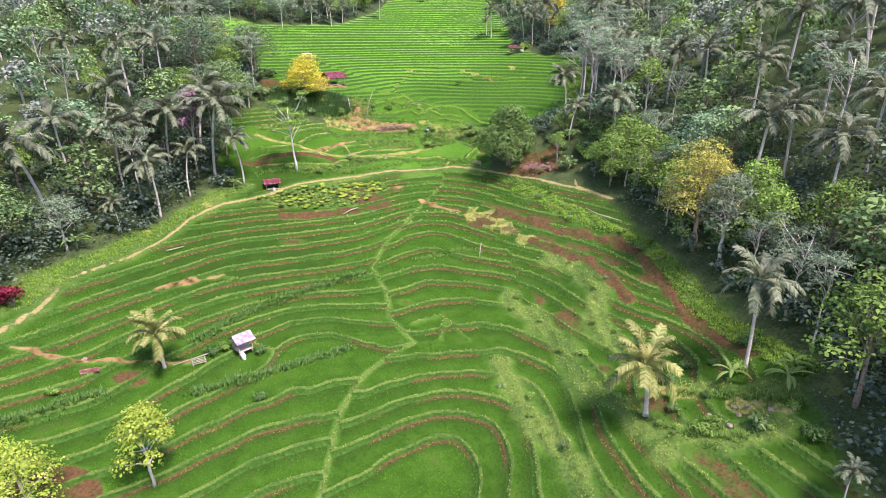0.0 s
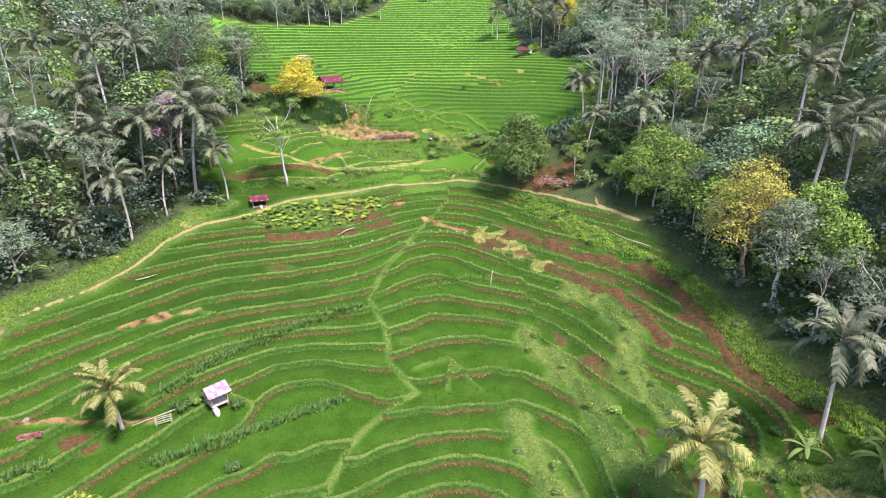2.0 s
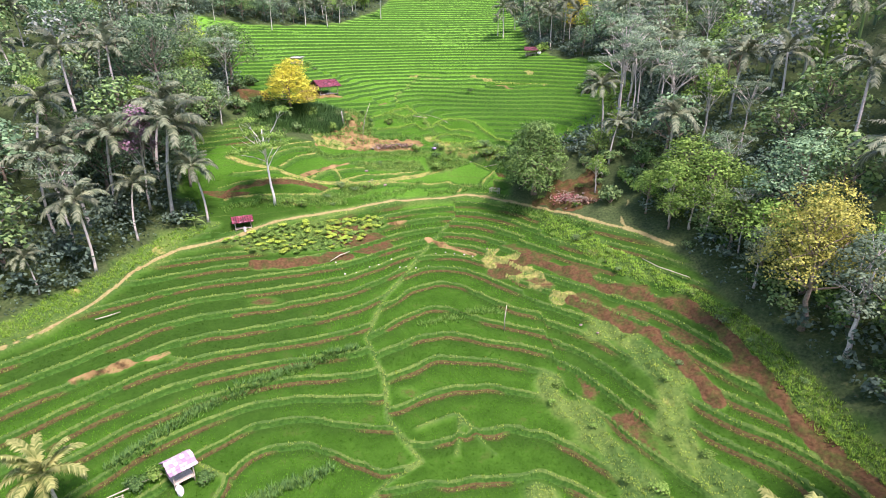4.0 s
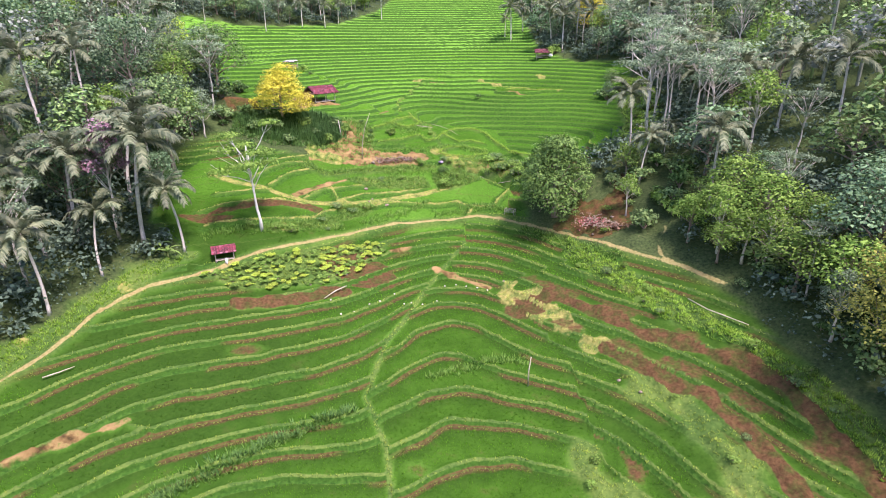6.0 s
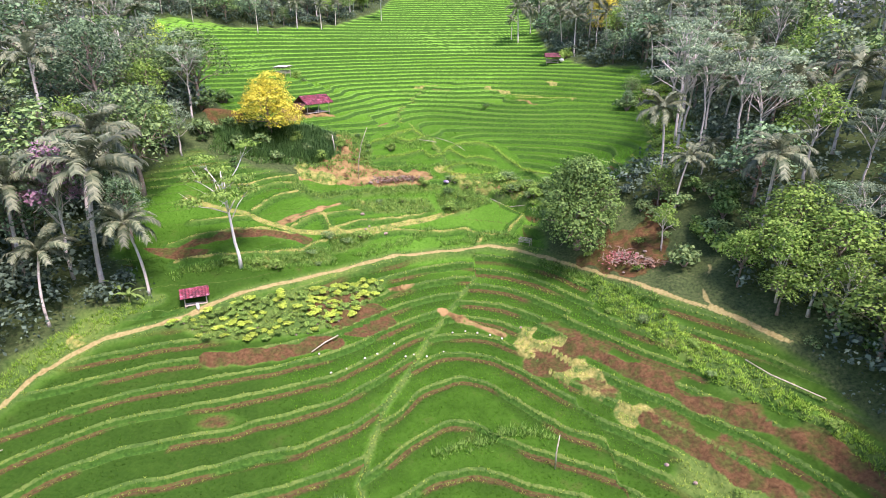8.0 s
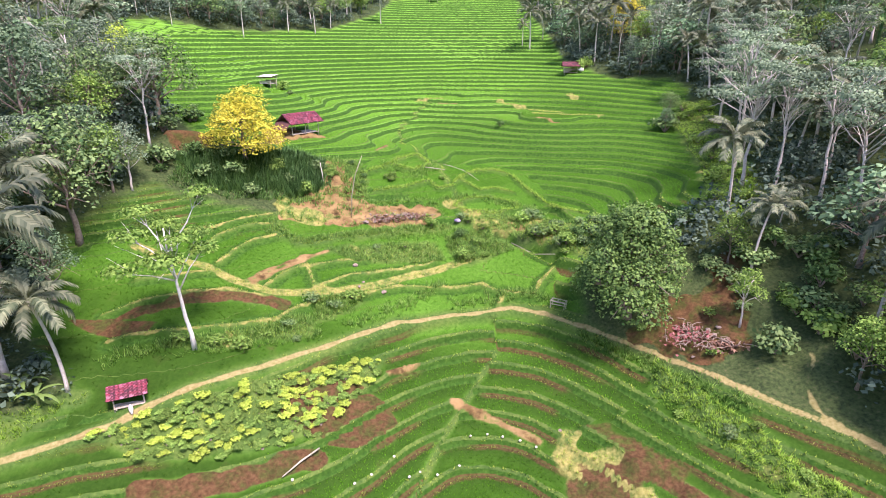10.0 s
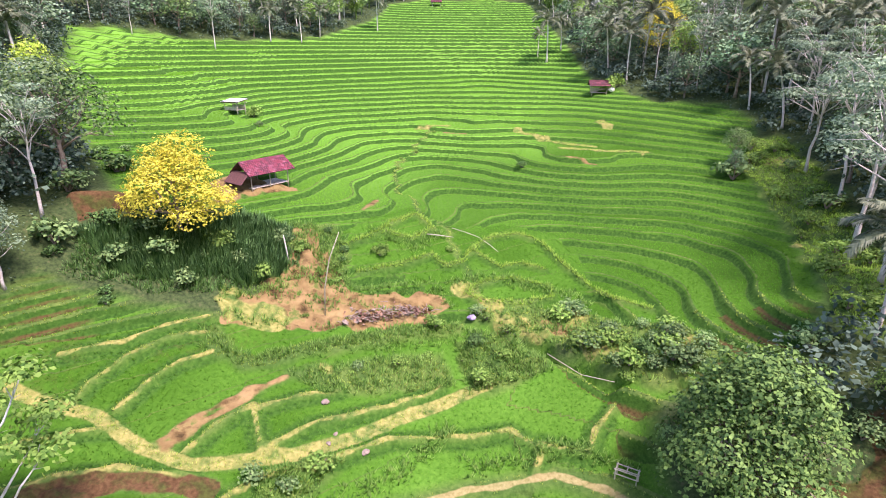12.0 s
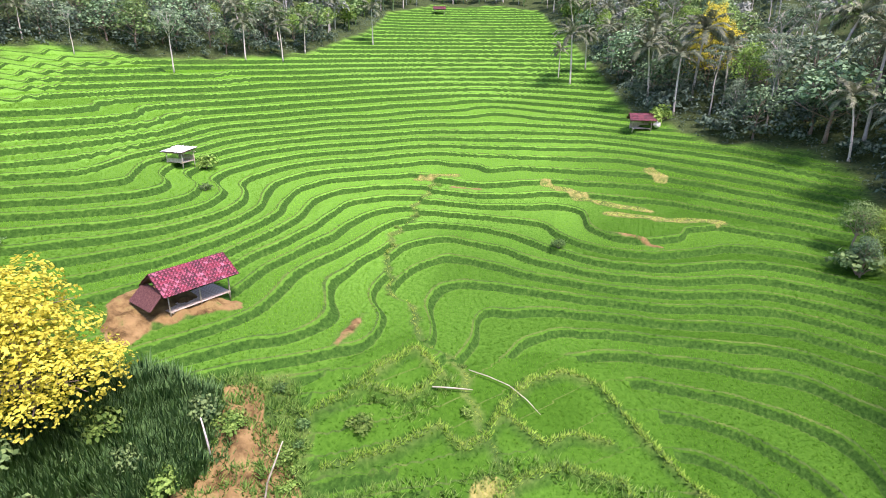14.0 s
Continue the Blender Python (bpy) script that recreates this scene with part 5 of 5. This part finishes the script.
def shade_by_piece(name, *stops, rough=0.75, flecks=False):
    """One colour a piece, with grain."""
    m, nt, b = shader(name, rough, 0.3)
    info = nt.nodes.new("ShaderNodeObjectInfo")
    c = ramp(nt, info.outputs["Random"], *stops)
    c = mixed(nt, 0.22, c, ramp(nt, noise_tex(nt, 9), (0.3, (0.03, 0.012, 0.016)), (0.7, (0.3, 0.16, 0.17))))
    if flecks:
        f = ramp(nt, noise_tex(nt, 5.5, 2, 0.5), (0.60, (0, 0, 0)), (0.66, (1, 1, 1)))
        c = mixed(nt, f, c, (0.42, 0.12, 0.17))
        f = ramp(nt, noise_tex(nt, 4.0, 2, 0.5, "Generated"), (0.38, (1, 1, 1)), (0.46, (0, 0, 0)))
        c = mixed(nt, f, c, (0.035, 0.008, 0.012))
    nt.links.new(c, b.inputs["Base Color"])
    return m


POST = plain("weathered_bamboo", (0.30, 0.25, 0.18), (0.62, 0.56, 0.45), 0.75, 7, 0.3, 0.01)
ROOF_BACK = plain("old_thatch_boards", (0.06, 0.025, 0.025), (0.15, 0.07, 0.06), 0.9, 8)
RED_ROOF = shade_by_piece("red_roof_shingles", (0.0, (0.035, 0.006, 0.012)), (0.45, (0.12, 0.013, 0.024)), (0.85, (0.25, 0.02, 0.042)), (1.0, (0.46, 0.20, 0.25)), flecks=True)
LILAC_ROOF = shade_by_piece("lilac_roof_sheets", (0.0, (0.30, 0.19, 0.28)), (0.6, (0.46, 0.33, 0.43)), (1.0, (0.66, 0.55, 0.63)))
WHITE_ROOF = shade_by_piece("white_roof_sheets", (0.0, (0.7, 0.68, 0.7)), (1.0, (0.86, 0.85, 0.86)))
BROWN_ROOF = shade_by_piece("brown_red_roof_shingles", (0.0, (0.06, 0.014, 0.02)), (1.0, (0.16, 0.035, 0.045)))
LILAC_CLOTH = plain("faded_lilac_cloth", (0.07, 0.05, 0.11), (0.42, 0.37, 0.48), 0.8, 2.2, 0.3, 0.02)
SACK = plain("white_sack", (0.6, 0.56, 0.55), (0.82, 0.8, 0.78), 0.8, 5, 0.3, 0.02)

shelter("field_hut", "small raised field hut with a lilac sheet roof on the bund", -23.2, 57.7, 46, 1.9, 1.8, 1.75, 2.4, 0.18, LILAC_ROOF, 4, 7, platform=0.7, walls=((1, 0.8, 1.5),))
red = shelter("field_hut", "open field hut with a ragged red shingle roof on bamboo posts", -25.3, 137.3, 53, 4.9, 2.5, 1.75, 2.85, 0.4, RED_ROOF, 8, 22, posts=3, platform=0.4)
g = Geo()
g.box((1.5, 2.9, 0.08), pose(0, 0, 0, 0, -42, 0), 0.08)
part("side_roof", g.mesh("side_roof", ROOF_BACK), red, Matrix.Translation((-3.2, 0, 1.6)), "drooping brown thatch")
shelter("field_hut", "small shelter with a crimson shingle roof beside the path", -28.6, 92.9, 25, 2.3, 1.5, 1.1, 1.65, 0.2, RED_ROOF, 5, 9, platform=0.3)
shelter("field_hut", "raised watch hut with a flat white sheet roof", -37.0, 163.2, -20, 2.5, 2.0, 1.75, 2.05, 0.22, WHITE_ROOF, 3, 5, platform=0.75, gable=False, walls=((-1, 0.8, 1.3), (1, 0.8, 1.5)))
shelter("field_hut", "low hut with a dark red roof at the wood's edge", 22.4, 187, -5, 3.0, 2.2, 1.5, 2.3, 0.35, BROWN_ROOF, 4, 9, platform=0.35, walls=((1, 0.4, 1.3),))
shelter("field_hut", "distant hut with a dark red roof above the terraces", -9.8, 293, 0, 3.2, 2.4, 1.6, 2.4, 0.35, BROWN_ROOF, 3, 6, platform=0)


def lump(name, label, category, x, y, size, mat, seed, lift=0.0, group=""):
    """A rounded uneven body: a stone, a sack."""
    bm = bmesh.new()
    bmesh.ops.create_icosphere(bm, subdivisions=2, radius=0.5)
    rnd = random.Random(seed)
    o = Vector((rnd.uniform(0, 50), rnd.uniform(0, 50), 0))
    for v in bm.verts:
        v.co *= 1 + 0.45 * noise.noise(v.co * 2.2 + o)
        v.co = Vector((v.co.x * size[0], v.co.y * size[1], v.co.z * size[2]))
    me = bpy.data.meshes.new(name)
    bm.to_mesh(me)
    bm.free()
    me.materials.append(mat)
    ob = new(name, me)
    ob.matrix_basis = Matrix.Translation((x, y, zat(x, y) + size[2] * 0.3 + lift)) @ pose(0, 0, 0, 0, 0, rnd.uniform(0, 360))
    return tagged(ob, label, category, group)


STONE = plain("pinkish_stone", (0.15, 0.115, 0.09), (0.32, 0.26, 0.2), 0.9, 5, 0.2, 0.03)
lump("sack", "white sack leaning at the lilac hut", "sack", -22.7, 56.3, (0.7, 0.6, 1.1), SACK, 1)
lump("tarpaulin", "white crumpled tarpaulin beside the dark red hut", "tarpaulin", 24.6, 186.2, (1.2, 1, 1), SACK, 2)
lump("tarpaulin", "crumpled lilac and white tarpaulin at the head of the ditch", "tarpaulin", -3.4, 122.6, (0.9, 0.7, 0.45), LILAC_CLOTH, 9)
lump("sack", "white sack hung by the crimson shelter", "sack", -28.0, 91.9, (0.6, 0.3, 0.8), SACK, 3)
for i in range(34):
    a, b = random.choice(((27.5, 39.5), (26, 41), (17, 98.5), (18, 100), (-10, 122.5), (-13, 122), (4.4, 94), (15.5, 76), (-16, 113.6), (-12, 109.5), (-36.5, 51), (24, 41)))
    s = random.uniform(0.25, 0.75)
    lump("stone", "rough pinkish stone half sunk in the soil", "stone", a + random.uniform(-1.8, 1.8), b + random.uniform(-1.2, 1.2), (s, s * 0.8, s * 0.6), STONE, 20 + i, -0.08, "stones")


PALE_STONE = plain("pale_stone", (0.45, 0.42, 0.34), (0.7, 0.67, 0.58), 0.85, 6, 0.2)
for i in range(15):
    f = i / 14
    a, b = -15.4 + 17.9 * f, float(np.interp(f, [0, 0.36, 0.74, 1], [87.1, 91, 94.1, 94]))
    a += random.uniform(-0.3, 0.3)
    near_y = np.arange(b - 1.8, b + 1.8, 0.05)
    found = terraces(np.full(near_y.shape, a), near_y)
    b = float(near_y[np.argmin(np.where(found[4] > 0, 9, np.abs(found[5] - 0.1)))])
    lump("stone", "small pale stone set on the crest of a bund", "stone", a, b, (0.22, 0.2, 0.18), PALE_STONE, 80 + i, 0.06, "pale bund stones")


def brick_pile(x, y, turn, label):
    """Loose courses of bricks, each one a piece."""
    ob = root("brick_pile", label, "brick pile", m=Matrix.Translation((x, y, zat(x, y))) @ pose(0, 0, 0, 0, 0, turn))
    g = Geo()
    g.box((0.23, 0.11, 0.075), wonk=0.004)
    me = g.mesh("brick", BRICK)
    for k in range(5):
        for i in range(7 - k // 2):
            for j in range(4 - k // 2):
                part("brick", me, ob, Matrix.Translation(((i - 3) * 0.25 + random.uniform(-0.03, 0.03), (j - 1.5) * 0.2 + random.uniform(-0.03, 0.03), 0.05 + 0.078 * k)) @ pose(0, 0, 0, 0, 0, random.uniform(-14, 14)))
    return ob


BRICK = shade_by_piece("old_red_bricks", (0.0, (0.16, 0.06, 0.045)), (0.6, (0.32, 0.13, 0.095)), (1.0, (0.50, 0.34, 0.28)))
brick_pile(-36.2, 50.3, 20, "low pile of red bricks on the bund")


def pole(name, label, points, r, mat, category="pole", group=""):
    g = Geo()
    g.tube(points, [r] * (len(points) - 1) + [r * 0.6], 7)
    return tagged(new(name, g.mesh(name, mat, True)), label, category, group)


def laid(points, lift=0.12):
    return [(x, y, zat(x, y) + lift) for x, y in points]


BAMBOO = plain("pale_bamboo", (0.27, 0.25, 0.17), (0.48, 0.45, 0.34), 0.6, 3)
zp = zat(-16, 121.6)
pole("bamboo_pole", "tall pale bamboo pole bent over the bare patch", [(-16, 121.4, zp - 0.3), (-15.9, 121.6, zp + 2.5), (-15.4, 121.8, zp + 5), (-14.5, 122, zp + 7.3)], 0.05, BAMBOO)
zp = zat(-20, 125.8)
pole("dead_sapling", "leafless pale sapling on the bank", [(-20, 125.8, zp - 0.2), (-20.1, 125.8, zp + 1.3), (-20.3, 125.9, zp + 2.7)], 0.06, PALE_BARK, "sapling")
zp = zat(5.4, 78.1)
pole("marker_post", "pale upright post at a field corner", [(5.4, 78.1, zp - 0.3), (5.4, 78.1, zp + 1.6), (5.6, 78.2, zp + 3.2)], 0.07, BAMBOO)
pole("bamboo_pole", "white bamboo pole lying in the grass", laid([(-7.6, 131.9), (-6.2, 132.1), (-4.9, 132.3)], 0.35), 0.055, BAMBOO)
pole("water_pipe", "thin pale pipe running along the bund", laid([(-5.1, 134.1), (-3.7, 133.8), (-2.3, 133.3), (-1.2, 132.4), (-0.4, 131.3)], 0.35), 0.035, BAMBOO)
pole("bamboo_pole", "long pale pole lying along the slope", laid([(22.3, 83.8), (23.4, 81.7), (25.8, 78.3)], 0.3), 0.06, BAMBOO)
pole("bamboo_pole", "pale pole lying at the field's edge", laid([(-38.5, 74.0), (-37.6, 74.9), (-36.8, 75.9)], 0.3), 0.07, BAMBOO)
pole("water_pipe", "pale pipe crossing the dark ditch", laid([(2.9, 119.5), (5.3, 117.3), (7.2, 114.8)], 0.9), 0.045, BAMBOO)
pole("bamboo_pole", "pale pole lying on the red terrace", laid([(-14.2, 91.4), (-15.2, 90), (-16.3, 88.8)], 0.3), 0.07, BAMBOO)
pole("bamboo_pole", "long bamboo pole lying on the bund by the hut", laid([(-24.6, 57.5), (-26.5, 55.8), (-29.2, 53.2)], 0.4), 0.06, BAMBOO)


def rack(x, y, turn, label, w, d, h):
    ob = root("bamboo_rack", label, "rack", m=Matrix.Translation((x, y, zat(x, y))) @ pose(0, 0, 0, 0, 0, turn))
    g = Geo()
    g.tube([(0, 0, -0.2), (0, 0, h * 0.5), (0, 0, h)], [0.05, 0.045, 0.04], 6)
    up = g.mesh("upright", BAMBOO)
    for a in (-1, 1):
        for b in (-1, 1):
            part("upright", up, ob, Matrix.Translation((a * w / 2, b * d / 2, 0)))
    for k in range(2):
        for a in (-1, 1):
            g = Geo()
            g.tube([(-w / 2 - 0.1, a * d / 2, h * (0.55 + 0.4 * k)), (w / 2 + 0.1, a * d / 2, h * (0.57 + 0.4 * k))], [0.04, 0.035], 6)
            part("rail", g.mesh("rail", BAMBOO), ob)
    for a in (-1, 0, 1):
        g = Geo()
        g.tube([(a * w / 2, -d / 2 - 0.1, h * 0.97), (a * w / 2, d / 2 + 0.1, h)], [0.035, 0.03], 6)
        part("crossbar", g.mesh("crossbar", BAMBOO), ob)
    return ob


rack(-26.9, 54.4, 30, "low bamboo drying rack on the bund", 1.3, 0.7, 0.5)
rack(6.5, 108.2, -30, "bamboo stile at the mouth of the ditch", 1.4, 0.6, 0.9)


def brush_pile(x, y, turn, label, w, d, sticks, mat, seed):
    rnd = random.Random(seed)
    ob = root("brush_pile", label, "brush pile", m=Matrix.Translation((x, y, zat(x, y))) @ pose(0, 0, 0, 0, 0, turn))
    g, l = Geo(), Geo()
    for i in range(sticks):
        p = Vector((rnd.gauss(0, w / 3), rnd.gauss(0, d / 3), rnd.uniform(0.05, 0.6)))
        q = p + Vector((rnd.uniform(-1.2, 1.2), rnd.uniform(-0.8, 0.8), rnd.uniform(-0.25, 0.35)))
        g.tube([p, p.lerp(q, 0.5) + Vector((0, 0, 0.1)), q], [0.045, 0.035, 0.015], 5)
    tagged(part("branch_tangle", g.mesh("branch_tangle", BARK), ob), kind="stuff")
    rng = np.random.RandomState(seed)
    c = rng.normal(size=(260, 3)) * np.array([w / 3, d / 3, 0.18]) + np.array([0, 0, 0.25])
    n = rng.normal(size=(260, 3)) + np.array([0, 0, 1.2])
    v, f = leaf_cards(rng, c, n / np.linalg.norm(n, axis=1)[:, None], 0.2)
    tagged(part("leaf_litter", tri_mesh("leaf_litter", v, f, mat), ob), kind="stuff")
    return ob


BROWN_LEAF = leafy("withered_leaves", (0.14, 0.07, 0.05), (0.42, 0.27, 0.18), 0.2, 0.1)
brush_pile(-12.3, 121.9, 10, "pile of cut branches on the bare ground", 4.2, 1.2, 60, BROWN_LEAF, 5)
brush_pile(-9, 123.2, -10, "smaller heap of dead branches on the bare ground", 3, 1, 40, BROWN_LEAF, 6)
brush_pile(16.5, 100.5, 40, "felled reddish branches on the red scar", 4.5, 2.5, 70, PINK_BROWN, 7)
brush_pile(18.3, 98.4, 0, "dead twigs at the foot of the scar", 3, 1.6, 40, BROWN_LEAF, 8)

# ---- garden plants in rows ----
CASSAVA = Kind([shrub(91, "cassava_plant", "bright yellow-green leafy crop plant in a garden row", 1.1, 0.8, 260, 0.11, LIME_LEAF, "crop plant", "garden plants"), shrub(92, "cassava_plant", "green leafy crop plant in a garden row", 1.1, 0.9, 260, 0.11, LIGHT_LEAF, "crop plant", "garden plants")], [0.8, 0.9])
for i in range(42):
    for j in range(13):
        p = Vector((-30.5, 90)).lerp(Vector((-9.8, 102)), (i + 0.5) / 42) + Vector((0.55, -0.95)) * 0.6 * (j + 0.5) + Vector((random.gauss(0, 0.14), random.gauss(0, 0.1)))
        if inside(np.array([p.x]), np.array([p.y]), GARDEN)[0] and random.random() < 0.95:
            CASSAVA.plant(p.x, p.y, random.uniform(0.3, 0.5), pick=0 if random.random() < 0.2 + 0.3 * (j % 3 == 0) else 1, sink=0.05, wide=1.8)

# ---- tall grass and undergrowth ----
def along(line, step, spread, rnd):
    pts = []
    for (x0, y0), (x1, y1) in zip(line, line[1:]):
        n = max(1, int(math.hypot(x1 - x0, y1 - y0) / step))
        pts += [(x0 + (x1 - x0) * k / n + rnd.gauss(0, spread), y0 + (y1 - y0) * k / n + rnd.gauss(0, spread)) for k in range(n)]
    return pts


def scattered(area, n):
    """Up to n places spread over an area."""
    xs, ys = [q[0] for q in area], [q[1] for q in area]
    ax, ay = np.array([rnd.uniform(min(xs), max(xs)) for k in range(n * 4)]), np.array([rnd.uniform(min(ys), max(ys)) for k in range(n * 4)])
    hit = inside(ax, ay, area)
    return list(zip(ax[hit].tolist(), ay[hit].tolist()))[:n]


rnd = random.Random(3)
TALL_LINES = [[(-24.6, 121.3), (-21, 122.8), (-18.8, 125.4), (-15.5, 124.4), (-7, 126.2), (-4.8, 124.5)], [(22, 46), (26, 43), (30, 40)], [(20, 41), (25, 38)], [(-44, 40.5), (-40.3, 42.8), (-36, 46), (-33.5, 48)], [(-26, 49.5), (-22, 52), (-19.1, 54.6), (-15, 57.6), (-11.1, 59.8)], [(-29, 57.8), (-24.7, 65.3), (-18.6, 69.9), (-10.8, 74.3)], [(-31.5, 96), (-27.7, 97.2), (-22.6, 99.6), (-18, 103.4), (-14, 106.4)],
              [(-16, 118), (-10, 119.5), (-5.5, 120.8), (-1, 121.5)], [(1, 122), (5, 121.5), (9, 118.5), (12, 115)], [(-4, 109.6), (3, 110.6), (7, 109)], [(8, 104), (13, 98), (18, 92.5)], [(-5, 127), (-1, 128), (3, 127), (8, 126)], [(-13, 131), (-9, 130), (-6, 133)], [(-4, 80), (2, 82), (6, 81)], [(-14, 104), (-9, 108), (-5, 112.5)]]
tp = [p for l in TALL_LINES + [BROAD_BUND] for k in range(3) for p in along(l, 0.22, 0.38, rnd)]
BANK = [(-36, 122.5), (-30, 124.5), (-24, 127.3), (-20, 129), (-19, 126), (-22, 123), (-24.6, 121.5), (-29, 120), (-36, 119)]
bank_at = []
for k in range(3200):
    p = (rnd.uniform(-37, -18), rnd.uniform(118, 130))
    if inside(np.array([p[0]]), np.array([p[1]]), BANK)[0]:
        bank_at.append(p)
for area, n in zip(RANK, (420, 300, 600, 420, 500, 500)):
    for k in range(n * 2):
        p = (rnd.uniform(min(q[0] for q in area), max(q[0] for q in area)), rnd.uniform(min(q[1] for q in area), max(q[1] for q in area)))
        if inside(np.array([p[0]]), np.array([p[1]]), area)[0]:
            tp.append(p)
for k in range(420):
    p = (rnd.uniform(-24, -6), rnd.uniform(118.6, 123.5))
    if inside(np.array([p[0]]), np.array([p[1]]), ORANGE)[0] and waves(np.array([p[0]]), np.array([p[1]]), 5, 63)[0] > -0.1:
        tp.append(p)
for l in TALL_LINES[3:6]:
    bank_at += along(l, 0.16, 0.3, rnd) + along(l, 0.16, 0.3, rnd)
lush_at = scattered(EAST_BANK, 6000) + scattered(WEST_VERGE, 3000) + scattered(UPPER_VERGE, 2600)
for line in FOOT_BUNDS:
    lush_at += along(line, 0.1, 0.12, rnd)
bx, by = np.array(lush_at).T
tagged(new("bank_grass", tufts("bank_grass", bx, by, terraces(bx, by)[0], 0.26, 0.48, 0.05, 5, LUSH, 8)), "lush bright green grass on the banks beside the woods", "grass", kind="stuff")
bx, by = np.array(scattered(GRASS_SLOPE, 3400)).T
tagged(new("slope_grass", tufts("slope_grass", bx, by, terraces(bx, by)[0], 1.15, 1.05, 0.08, 8, SLOPE_LEAF, 9)), "tall dark green overhanging grass on the steep slope", "grass", kind="stuff")
bx, by = np.array(bank_at).T
tagged(new("tall_grass", tufts("tall_grass", bx, by, terraces(bx, by)[0], 0.5, 0.75, 0.06, 7, BANK_LEAF, 6)), "dark green tall grass on steep banks and bunds", "grass", kind="stuff")
tx, ty = np.array([p[0] for p in tp]), np.array([p[1] for p in tp])
tz = terraces(tx, ty)[0]
tagged(new("tall_grass", tufts("tall_grass", tx, ty, tz, 0.4, 0.65, 0.055, 6, TALL, 5)), "tall rank grass on banks and bund edges", "grass", kind="stuff")

ux, uy = rng_c.uniform(-95, 85, 45000), rng_c.uniform(28, 290, 45000)
ue = in_woods(ux, uy)
near = (ue > 0.2) & (rng_c.uniform(size=ux.size) < np.clip(1.2 - ue / 22, 0.05, 1))
ux, uy = ux[near], uy[near]
n = len(ux)
per = 5
uz = np.repeat(terraces(ux, uy)[0], per)
cp = np.stack([np.repeat(ux, per) + rng_c.normal(0, 0.3, n * per), np.repeat(uy, per) + rng_c.normal(0, 0.3, n * per), uz + np.abs(rng_c.normal(0, 0.4, n * per)) * np.repeat(rng_c.uniform(0.4, 2.2, n), per)], 1)
cn = rng_c.normal(size=(n * per, 3)) * 0.6 + np.array([0, 0, 1])
v, f = leaf_cards(rng_c, cp, cn / np.linalg.norm(cn, axis=1)[:, None], 0.17)
tagged(new("undergrowth", tri_mesh("undergrowth", v, f, UNDER)), "low leafy undergrowth on the woodland floor", "undergrowth", kind="stuff")
